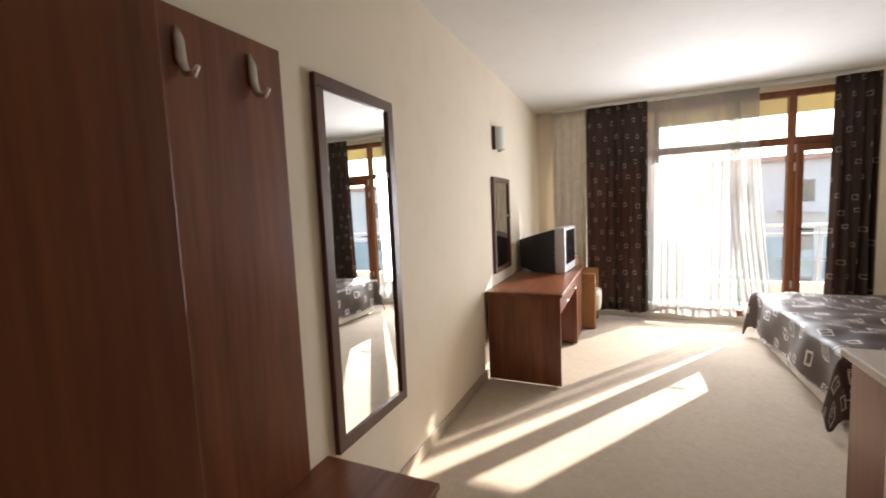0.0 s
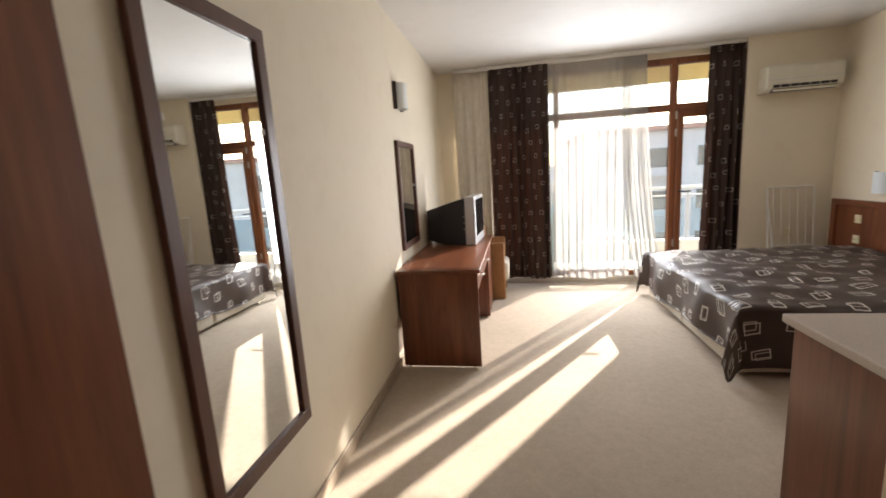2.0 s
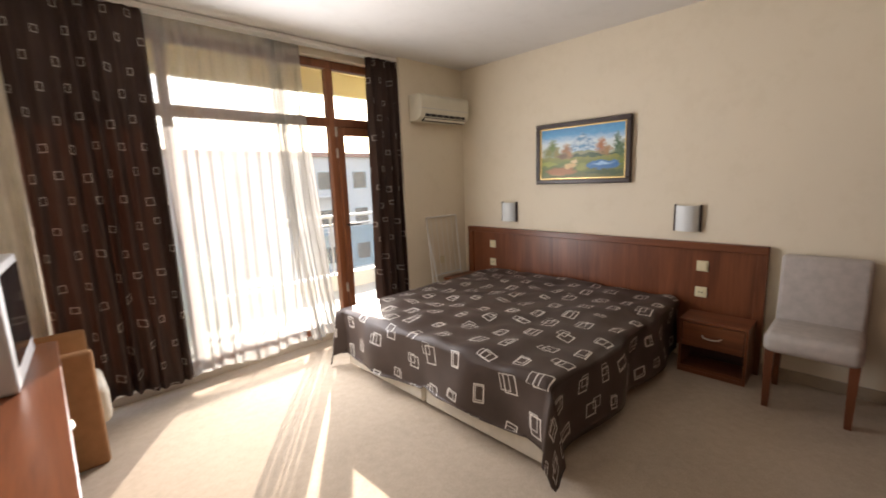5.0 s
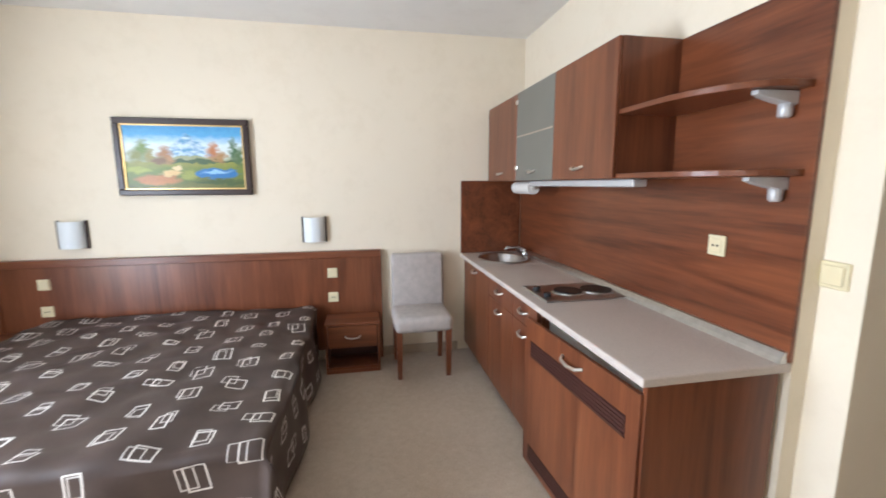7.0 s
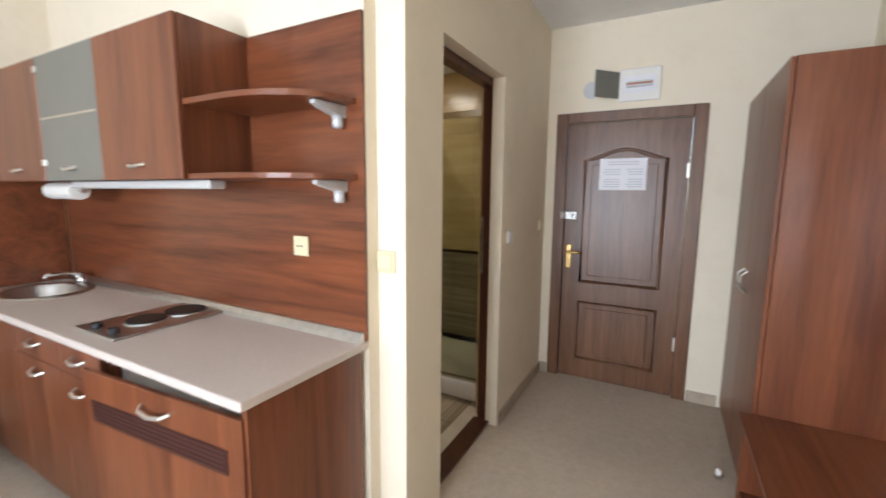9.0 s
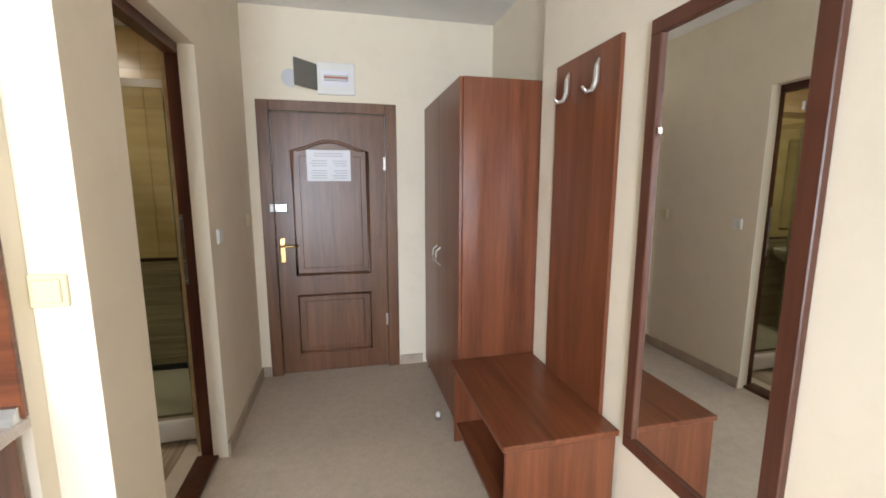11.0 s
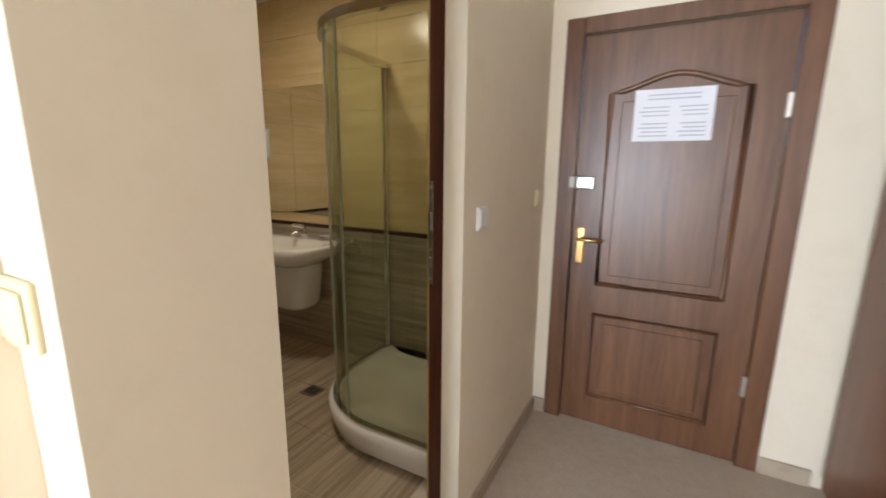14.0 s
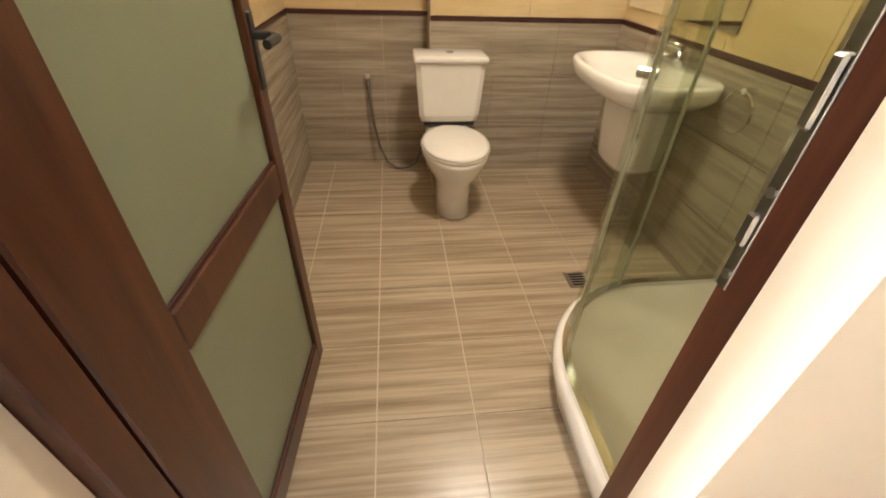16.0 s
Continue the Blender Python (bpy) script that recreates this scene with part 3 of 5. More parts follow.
# ---- sleeping area ----
def bedspread():
    ob = thing("bedspread", (2.3, 5.55, 0.06), "crumpled dark brown bedspread printed with white outlined boxes", "bedspread")
    bm = bmesh.new()
    uvl = bm.loops.layers.uv.new("UVMap")
    x0, x1, y0, y1, top, drop = 1.325, 3.28, 4.57, 6.52, 0.505, 0.42
    us = [i * 0.035 for i in range(int((x1 - x0 + drop) / 0.035) + 1)]
    vs = [i * 0.035 for i in range(int((y1 - y0 + 2 * drop) / 0.035) + 1)]
    grid = []
    for u in us:
        rowv = []
        for v in vs:
            a, b = u - drop, v - drop
            ex, ey = max(0.0, -a), max(0.0, -b) if b < 0 else max(0.0, b - (y1 - y0))
            x, y = x0 + max(0.0, a), y0 + min(max(b, 0.0), y1 - y0)
            hang = max(ex, ey) if not (ex and ey) else math.hypot(ex, ey) * 0.92
            p3 = Vector((a * 2.2, b * 2.2, 0))
            z = top - hang
            if not ex and not ey:
                z += 0.020 * noise.noise(p3) + 0.016 * noise.noise(p3 * 2.7 + Vector((5, 1, 0))) + 0.012 * (0.4 - abs(noise.noise(p3 * 1.9 + Vector((2, 7, 0))))) + 0.02 * max(0, (a - 1.5)) * (1 + noise.noise(p3 * 1.3))
                z += 0.007 * math.sin(9 * (a + b) + 4 * noise.noise(p3))
                edge = min(a, b, y1 - y0 - b)
                z -= 0.03 * max(0, 1 - edge / 0.06) ** 2
            flare = 0.015 + 0.06 * hang
            wob = 0.030 * math.sin(7.5 * (u if ey else v) + 2 * noise.noise(p3)) * min(1, hang * 5)
            if ex and not ey:
                x -= flare * min(1, hang * 4) * 0.6 + wob
            elif ey and not ex:
                s = -1 if b < 0 else 1
                y += s * (flare * min(1, hang * 4) * 0.6 + wob)
            elif ex and ey:
                d = Vector((-ex, -ey if b < 0 else ey)).normalized() * (0.03 + 0.16 * hang)
                x, y = x + d.x, y + d.y
            if hang:
                low = (0.125 + (0.03 if b < 0.95 else 0.0)) if ex and not ey else 0.03
                z = max(z, low + 0.02 * noise.noise(p3 * 1.5) + (0.03 * max(0, 1 - abs(b - 0.65) / 0.5) if ex else 0))
            w = bm.verts.new((x, y, z))
            rowv.append((w, (u, v)))
        grid.append(rowv)
    for i in range(len(us) - 1):
        for j in range(len(vs) - 1):
            q = (grid[i][j], grid[i + 1][j], grid[i + 1][j + 1], grid[i][j + 1])
            f = bm.faces.new([w for w, _ in q])
            for l, (_, c) in zip(f.loops, q):
                l[uvl].uv = c
    p = part("cloth", bm, bed_cloth, ob, "", True)
    p.modifiers.new("thick", "SOLIDIFY").thickness = 0.006
    return ob


bed = thing("double_bed", (2.3, 5.55, 0.0), "low double bed base of two pale cloth boxes", "bed")
for a, b in ((4.61, 5.535), (5.545, 6.48)):
    part("bed_base", box(1.345, 3.24, a, b, 0.03, 0.28, 0.02), base_cloth, bed)
    part("mattress", box(1.345, 3.24, a, b, 0.28, 0.475, 0.04, seg=3), base_cloth, bed)
for x in (1.45, 3.1):
    for y in (4.72, 5.45, 5.63, 6.38):
        part("foot", box(x - 0.03, x + 0.03, y - 0.03, y + 0.03, 0.0, 0.03, 0.004), black_plastic, bed)
bedspread()

hb = thing("headboard", (3.32, 5.46, 0.0), "long reddish-brown laminate headboard with a raised border", "headboard")
part("panel", box(3.312, 3.343, 4.10, 6.81, 0.10, 0.90), wood_v, hb)
part("border", box(3.288, 3.343, 4.035, 6.88, 0.90, 0.957, 0.004), wood_y, hb)
part("border", box(3.288, 3.343, 4.035, 4.10, 0.0, 0.90, 0.004), wood_v, hb)
part("border", box(3.288, 3.343, 6.81, 6.88, 0.0, 0.90, 0.004), wood_v, hb)


def wall_plate(name, x, y, z, face, kind, label, s=0.082):
    """A switch or socket plate; face: the way it looks."""
    ob = thing(name, (x, y, z - s / 2), label, name.replace("_", " "))
    def bx(u0, u1, w0, w1, d0, d1, bev=0.003):
        if face == "-x":
            return box(x - d1, x - d0, y + u0, y + u1, z + w0, z + w1, bev)
        return box(x + u0, x + u1, y + d0, y + d1, z + w0, z + w1, bev)
    mat = white_plastic if kind == "white" else ivory_plastic
    part("plate", bx(-s / 2, s / 2, -s / 2, s / 2, 0.0, 0.010), mat, ob)
    if name == "wall_socket":
        part("ring", bx(-0.027, 0.027, -0.027, 0.027, 0.010, 0.014, 0.002), mat, ob)
        for u in (-0.010, 0.010):
            part("hole", bx(u - 0.004, u + 0.004, -0.004, 0.004, 0.014, 0.016, 0), shadow_black, ob)
    elif name == "double_switch":
        for u in (-0.02, 0.02):
            part("rocker", bx(u - 0.017, u + 0.017, -0.032, 0.032, 0.010, 0.016), mat, ob)
    else:
        part("rocker", bx(-0.032, 0.032, -0.032, 0.032, 0.010, 0.016), mat, ob)
    return ob


for y in (4.44, 6.52):
    wall_plate("light_switch", 3.311, y, 0.772, "-x", "ivory", "ivory light switch on the headboard")
    wall_plate("wall_socket", 3.311, y, 0.565, "-x", "ivory", "ivory socket on the headboard")


def nightstand(y0, y1, x0=3.03):
    ob = thing("nightstand", (3.17, (y0 + y1) / 2, 0), "reddish-brown bedside cabinet with a drawer and open shelf", "nightstand", "bedside cabinets")
    x1 = 3.285
    part("top", box(x0 - 0.01, x1, y0, y1, 0.40, 0.42, 0.002), wood_y, ob)
    part("side", box(x0, x1, y0, y0 + 0.018, 0.03, 0.40), wood_v, ob)
    part("side", box(x0, x1, y1 - 0.018, y1, 0.03, 0.40), wood_v, ob)
    part("base", box(x0 + 0.005, x1, y0 + 0.018, y1 - 0.018, 0.03, 0.05), wood_y, ob)
    part("plinth", box(x0, x1, y0, y1, 0.0, 0.03), wood_y, ob)
    part("back", box(x1 - 0.01, x1, y0 + 0.018, y1 - 0.018, 0.05, 0.40), louver_mat, ob)
    d = part("drawer", box(x0 - 0.004, x0 + 0.2, y0 + 0.022, y1 - 0.022, 0.215, 0.392, 0.002), wood_y, ob)
    yc = (y0 + y1) / 2
    part("handle", tube([(x0 - 0.004, yc - 0.06, 0.31), (x0 - 0.024, yc - 0.045, 0.302), (x0 - 0.03, yc, 0.297), (x0 - 0.024, yc + 0.045, 0.302), (x0 - 0.004, yc + 0.06, 0.31)], 0.006), nickel, d, "satin metal bow handle")
    return ob


nightstand(4.07, 4.50)
nightstand(6.56, 6.87, 2.86)


def wall_lamp(x, y, z, s):
    """Half-round opal shade between dark side bars; s: the way out of the wall."""
    ob = thing("wall_lamp", (x, y, z - 0.1), "opal glass wall lamp with dark wooden edge bars", "wall lamp", "wall lamps")
    part("backplate", box(min(x, x + s * 0.012), max(x, x + s * 0.012), y - 0.08, y + 0.08, z - 0.09, z + 0.09), white_plastic, ob)
    ring = [(x + s * (0.014 + 0.075 * math.sin(math.pi * k / 14)), y - 0.085 * math.cos(math.pi * k / 14)) for k in range(15)]
    inner = [(x + s * (0.010 + 0.068 * math.sin(math.pi * k / 14)), y - 0.079 * math.cos(math.pi * k / 14)) for k in range(14, -1, -1)]
    part("shade", prism(ring + inner, z - 0.10, z + 0.10), lamp_glass, ob, "opal glass shade")
    for d in (-1, 1):
        a = y + d * 0.092
        part("side_bar", box(min(x, x + s * 0.03), max(x, x + s * 0.03), a - 0.005, a + 0.005, z - 0.105, z + 0.105, 0.002), frame_dark, ob)
    return ob


wall_lamp(XR, 4.57, 1.14, -1)
wall_lamp(XR, 6.30, 1.14, -1)
wall_lamp(XL, 5.16, 2.12, 1)


def painted_landscape():
    """Paint: sky, snowy peak, autumn trees, a pond and a path, all in soft strokes; UV across the canvas."""
    m, t, p = nt("landscape_paint")
    uv = t.nodes.new("ShaderNodeUVMap")
    warp = t.nodes.new("ShaderNodeTexNoise")
    warp.inputs["Scale"].default_value, warp.inputs["Detail"].default_value = 14, 4
    t.links.new(uv.outputs[0], warp.inputs["Vector"])
    sep = t.nodes.new("ShaderNodeSeparateXYZ")
    t.links.new(uv.outputs[0], sep.inputs[0])
    j = mth(t, "MULTIPLY", mth(t, "SUBTRACT", warp.outputs["Fac"], 0.5), 0.16)
    u, v = mth(t, "ADD", sep.outputs[0], j), mth(t, "ADD", sep.outputs[1], mth(t, "MULTIPLY", j, 0.8))
    us, vs = sep.outputs[0], sep.outputs[1]
    c = ramp(t, v, (0.0, (0.10, 0.12, 0.02)), (0.30, (0.16, 0.22, 0.03)), (0.42, (0.30, 0.30, 0.05)), (0.46, (0.62, 0.68, 0.62)), (0.70, (0.70, 0.80, 0.86)), (0.85, (0.12, 0.42, 0.72)), (1.0, (0.06, 0.30, 0.62)))

    def blob(cx, cy, rx, ry, soft=0.25):
        a = mth(t, "DIVIDE", mth(t, "SUBTRACT", u, cx), rx)
        b = mth(t, "DIVIDE", mth(t, "SUBTRACT", v, cy), ry)
        d = mth(t, "ADD", mth(t, "MULTIPLY", a, a), mth(t, "MULTIPLY", b, b))
        n = mth(t, "DIVIDE", mth(t, "SUBTRACT", 1.0, d), soft)
        return mth(t, "MINIMUM", mth(t, "MAXIMUM", n, 0.0), 1.0)
    # peak
    tri = mth(t, "SUBTRACT", mth(t, "SUBTRACT", 0.90, mth(t, "MULTIPLY", mth(t, "ABSOLUTE", mth(t, "SUBTRACT", u, 0.52)), 1.5)), v)
    peak = mth(t, "MULTIPLY", mth(t, "MINIMUM", mth(t, "MAXIMUM", mth(t, "MULTIPLY", tri, 18), 0.0), 1.0), mth(t, "GREATER_THAN", v, 0.47))
    c = mix(t, peak, c, ramp(t, warp.outputs["Fac"], (0.4, (0.12, 0.32, 0.55)), (0.6, (0.62, 0.74, 0.82))))
    for cx, cy, rx, ry, soft, col in (
            (0.50, 0.47, 0.5, 0.06, 0.5, (0.34, 0.36, 0.20)), (0.60, 0.44, 0.4, 0.04, 0.4, (0.06, 0.11, 0.04)),
            (0.15, 0.62, 0.07, 0.20, 0.9, (0.16, 0.24, 0.04)), (0.09, 0.52, 0.07, 0.14, 0.9, (0.22, 0.24, 0.05)), (0.21, 0.52, 0.05, 0.14, 0.9, (0.30, 0.26, 0.06)),
            (0.33, 0.55, 0.07, 0.16, 0.9, (0.38, 0.18, 0.06)), (0.38, 0.47, 0.05, 0.09, 0.9, (0.45, 0.24, 0.09)), (0.28, 0.44, 0.08, 0.06, 0.8, (0.20, 0.11, 0.04)),
            (0.74, 0.60, 0.06, 0.17, 0.9, (0.45, 0.17, 0.06)), (0.80, 0.50, 0.06, 0.12, 0.9, (0.40, 0.22, 0.08)), (0.91, 0.62, 0.045, 0.24, 0.9, (0.05, 0.13, 0.05)), (0.96, 0.50, 0.06, 0.20, 0.9, (0.08, 0.15, 0.05)),
            (0.76, 0.24, 0.20, 0.10, 0.35, (0.03, 0.18, 0.48)), (0.76, 0.27, 0.13, 0.03, 0.8, (0.30, 0.55, 0.78)), (0.80, 0.10, 0.28, 0.06, 0.6, (0.06, 0.10, 0.02)),
            (0.26, 0.14, 0.22, 0.09, 0.5, (0.46, 0.19, 0.05)), (0.37, 0.25, 0.09, 0.06, 0.6, (0.68, 0.48, 0.20)), (0.43, 0.33, 0.05, 0.05, 0.6, (0.72, 0.56, 0.28)),
            (0.10, 0.30, 0.15, 0.06, 0.8, (0.34, 0.38, 0.05)), (0.52, 0.22, 0.08, 0.10, 0.8, (0.30, 0.33, 0.05)), (0.55, 0.05, 0.3, 0.05, 0.8, (0.14, 0.15, 0.02))):
        c = mix(t, blob(cx, cy, rx, ry, soft), c, col)
    grain = noise_tex(t, coords(t), 90, 3)
    t.links.new(mix(t, 0.25, c, ramp(t, grain, (0.3, (0.2, 0.2, 0.1)), (0.7, (0.6, 0.6, 0.5))), "OVERLAY"), p.inputs["Base Color"])
    p.inputs["Roughness"].default_value = 0.35
    bump(t, p, grain, 0.3, 0.002)
    return m


pic = thing("framed_painting", (3.34, 5.48, 1.43), "framed oil painting of a mountain lake in autumn", "painting")
PY0, PY1, PZ0, PZ1 = 5.02, 5.95, 1.425, 1.995
bm = bmesh.new()
uvl = bm.loops.layers.uv.new("UVMap")
q = [(3.322, PY1 - 0.05, PZ0 + 0.05), (3.322, PY0 + 0.05, PZ0 + 0.05), (3.322, PY0 + 0.05, PZ1 - 0.05), (3.322, PY1 - 0.05, PZ1 - 0.05)]
f = bm.faces.new([bm.verts.new(c) for c in q])
for l, c in zip(f.loops, ((0, 0), (1, 0), (1, 1), (0, 1))):
    l[uvl].uv = c
part("canvas", bm, painted_landscape(), pic)
for (a, b, c, d) in ((PY0, PY1, PZ0, PZ0 + 0.045), (PY0, PY1, PZ1 - 0.045, PZ1), (PY0, PY0 + 0.045, PZ0 + 0.045, PZ1 - 0.045), (PY1 - 0.045, PY1, PZ0 + 0.045, PZ1 - 0.045)):
    part("frame_bar", box(3.300, 3.344, a, b, c, d, 0.008, seg=2), frame_dark, pic)
i0, i1 = 0.045, 0.055
for (a, b, c, d) in ((PY0 + i0, PY1 - i0, PZ0 + i0, PZ0 + i1), (PY0 + i0, PY1 - i0, PZ1 - i1, PZ1 - i0), (PY0 + i0, PY0 + i1, PZ0 + i1, PZ1 - i1), (PY1 - i1, PY1 - i0, PZ0 + i1, PZ1 - i1)):
    part("slip", box(3.312, 3.330, a, b, c, d), gold, pic, "gilt inner slip")

chair = thing("dining_chair", (3.03, 3.735, 0), "light grey upholstered dining chair with reddish wood legs", "chair")
part("seat", box(2.80, 3.22, 3.51, 3.965, 0.37, 0.50, 0.045, seg=4), grey_fabric, chair, "", True)
bm = box(3.17, 3.25, 3.515, 3.955, 0.44, 0.93, 0.028, seg=3)
for v in bm.verts:
    v.co.x += max(0, v.co.z - 0.5) * 0.09
part("backrest", bm, grey_fabric, chair, "", True)
for x, y in ((2.845, 3.545), (2.845, 3.93), (3.20, 3.545), (3.20, 3.93)):
    s = 0.03 if x > 3 else 0.0
    part("leg", loft([[(x + s + a * 0.017, y + b * 0.017, 0) for a, b in ((-1, -1), (1, -1), (1, 1), (-1, 1))], [(x + a * 0.024, y + b * 0.024, 0.39) for a, b in ((-1, -1), (1, -1), (1, 1), (-1, 1))]]), chair_wood, chair)

ac = thing("air_conditioner", (2.89, 6.88, 2.12), "white split air conditioner unit high on the wall", "air conditioner")
prof = [(6.972, 2.15), (6.86, 2.15), (6.795, 2.18), (6.78, 2.23), (6.78, 2.38), (6.80, 2.405), (6.972, 2.41)]
part("body", prism([(y, z - 0.04) for y, z in prof], 2.54, 3.24, "yz", 0.006), ac_plastic, ac)
part("vent", box(2.60, 3.19, 6.80, 6.85, 2.104, 2.142), shadow_black, ac)
for k in range(3):
    part("louver", box(2.60, 3.19, 6.797 + k * 0.016, 6.801 + k * 0.016, 2.106, 2.130), ac_plastic, ac)
part("outlet", box(2.60, 3.18, 6.782, 6.80, 2.147, 2.173, 0.003), shadow_black, ac, "dark air outlet slot")
for k in range(6):
    part("fin", box(2.66 + k * 0.09, 2.664 + k * 0.09, 6.778, 6.784, 2.147, 2.173), ac_plastic, ac)
part("front_seam", box(2.55, 3.23, 6.7775, 6.781, 2.222, 2.227), silver_plastic, ac)

rack = thing("drying_rack", (2.95, 6.93, 0), "folded white wire clothes rack leaning on the wall", "clothes rack")
for a, b in (((2.72, 6.86, 0), (2.70, 6.955, 1.10)), ((3.17, 6.86, 0), (3.16, 6.955, 1.10)), ((2.70, 6.955, 1.10), (3.16, 6.955, 1.10)), ((2.72, 6.90, 0.45), (3.17, 6.90, 0.45)), ((2.80, 6.83, 0), (2.70, 6.94, 0.95))):
    part("tube", tube([a, b], 0.008), white_plastic, rack)
for k in range(5):
    x = 2.77 + k * 0.08
    part("wire", tube([(x, 6.90, 0.45), (x - 0.01, 6.955, 1.10)], 0.003, 5), white_plastic, rack)
wall_plate("wall_socket", 2.93, YW - 0.016, 0.60, "-y", "ivory", "ivory socket on the window wall")

# ---- desk side ----
desk = thing("writing_desk", (-0.68, 5.55, 0), "reddish-brown laminate desk with drawer and side panels", "desk")
D0, D1 = 4.68, 6.40
part("desktop", box(XL + 0.015, -0.352, D0 - 0.012, D1, 0.745, 0.772, 0.004), wood_y, desk)
part("side_panel", box(XL + 0.03, -0.372, D0, D0 + 0.022, 0.008, 0.745, 0.002), wood_v, desk)
part("side_panel", box(XL + 0.03, -0.372, D1 - 0.03, D1 - 0.008, 0.008, 0.745, 0.002), wood_v, desk)
part("inner_panel", box(XL + 0.03, -0.372, 5.83, 5.852, 0.008, 0.745, 0.002), wood_v, desk)
part("back_panel", box(XL + 0.03, XL + 0.046, D0 + 0.022, 5.83, 0.30, 0.745), wood_y, desk)
dr = part("drawer", box(-0.80, -0.376, D0 + 0.03, 5.25, 0.60, 0.738, 0.002), wood_y, desk)
part("handle", tube([(-0.376, 4.92, 0.675), (-0.352, 4.935, 0.668), (-0.348, 4.97, 0.665), (-0.352, 5.005, 0.668), (-0.376, 5.02, 0.675)], 0.006), nickel, dr, "satin metal bow handle")
dr = part("drawer", box(-0.80, -0.376, 5.256, 5.822, 0.60, 0.738, 0.002), wood_y, desk)
part("handle", tube([(-0.376, 5.49, 0.675), (-0.352, 5.505, 0.668), (-0.348, 5.54, 0.665), (-0.352, 5.575, 0.668), (-0.376, 5.59, 0.675)], 0.006), nickel, dr, "satin metal bow handle")
part("cabinet_door", box(-0.392, -0.374, 5.858, D1 - 0.036, 0.02, 0.735, 0.002), wood_v, desk)
for y in (D0 + 0.05, D1 - 0.05):
    for x in (-0.42, -0.93):
        part("glide", disc(x, y - 0.04 if y < 5 else y, 0.0, 0.008, 0.012, 10), nickel, desk)

tv = thing("television", (-0.70, 5.98, 0.772), "old black tube television with a silver front", "television")
y0, y1 = 5.70, 6.26
def ringx(x, a, b, c, d):
    return [(x, a, c), (x, b, c), (x, b, d), (x, a, d)]
part("cabinet", loft([ringx(-0.96, 5.80, 6.16, 0.82, 1.12), ringx(-0.80, 5.74, 6.22, 0.785, 1.17), ringx(-0.555, y0 + 0.012, y1 - 0.012, 0.775, 1.235)]), black_plastic, tv)
part("bezel", box(-0.555, -0.45, y0, y1, 0.772, 1.25, 0.014, seg=2), silver_plastic, tv, "silver plastic front")
part("screen", box(-0.4505, -0.446, y0 + 0.05, y1 - 0.05, 0.86, 1.215, 0.002), screen_glass, tv, "dark glass screen")
for i in range(3):
    for k in range(4):
        part("vent_slot", box(-0.72 + k * 0.05, -0.70 + k * 0.05, 5.742 - k * 0.010, 5.75 - k * 0.010, 0.93 + i * 0.06, 0.94 + i * 0.06), silver_plastic, tv)
tv.matrix_world = pose(-0.70, 6.02, 0.772, 0, 0, -4)

def framed_mirror(name, y0, y1, z0, z1, w, label):
    ob = thing(name, (XL, (y0 + y1) / 2, z0), label, "mirror")
    for a, b, c, d in ((y0, y1, z0, z0 + w), (y0, y1, z1 - w, z1), (y0, y0 + w, z0 + w, z1 - w), (y1 - w, y1, z0 + w, z1 - w)):
        part("frame_bar", box(XL + 0.001, XL + 0.026, a, b, c, d, 0.003), mirror_wood, ob)
    part("mirror_glass", box(XL + 0.004, XL + 0.012, y0 + w - 0.004, y1 - w + 0.004, z0 + w - 0.004, z1 - w + 0.004), mirror_mat, ob)
    for y in (y0 + w + 0.01, y1 - w - 0.01):
        part("clip", disc(XL + 0.014, y, z1 - w - 0.33, z1 - w - 0.31, 0.006, 10), nickel, ob)
    return ob


framed_mirror("wall_mirror", 2.655, 3.245, 0.465, 2.04, 0.052, "tall wall mirror in a dark wooden frame")
framed_mirror("wall_mirror", 4.985, 5.54, 0.875, 1.765, 0.045, "small dressing mirror in a dark wooden frame")

arm = thing("armchair", (-0.62, 6.72, 0), "tan armchair with wooden arms by the curtain", "armchair")
part("seat", box(-0.62, -0.18, 6.49, 6.90, 0.20, 0.43, 0.05, seg=4), base_cloth, arm, "pale seat cushion", True)
bm = box(-0.72, -0.52, 6.47, 6.92, 0.12, 0.84, 0.05, seg=4)
for v in bm.verts:
    v.co.x += 0.14 * (0.5 - min(0.5, abs(v.co.z - 0.84)))
part("backrest", bm, tan_fabric, arm, "", True)
for y in (6.43, 6.90):
    part("side", box(-0.72, -0.225, y, y + 0.06, 0.0, 0.67, 0.022, seg=3), tan_fabric, arm, "", True)
part("base", box(-0.70, -0.25, 6.49, 6.90, 0.05, 0.20, 0.01), tan_fabric, arm)

# ---- kitchenette ----
kit = thing("worktop", (2.1, 3.05, 0.86), "speckled beige laminate worktop with metal edge strip", "worktop")
part("slab", box(0.862, 2.72, YK + 0.001, 3.335, 0.865, 0.897, 0.006, seg=2), worktop_mat, kit)
cx, cy, hx0, hx1, hy0, hy1 = 3.0, 3.04, 2.72, XR - 0.002, YK + 0.001, 3.335
angs = sorted([k * math.pi / 20 for k in range(40)] + [math.atan2(b - cy, a - cx) % (2 * math.pi) for a in (hx0, hx1) for b in (hy0, hy1)])
def to_edge(a):
    c, s = math.cos(a), math.sin(a)
    k = min(((hx1 - cx) / c if c > 0 else (hx0 - cx) / c) if abs(c) > 1e-6 else 9, ((hy1 - cy) / s if s > 0 else (hy0 - cy) / s) if abs(s) > 1e-6 else 9)
    return cx + c * k, cy + s * k
hole = [(cx + 0.225 * math.cos(a), cy + 0.185 * math.sin(a)) for a in angs]
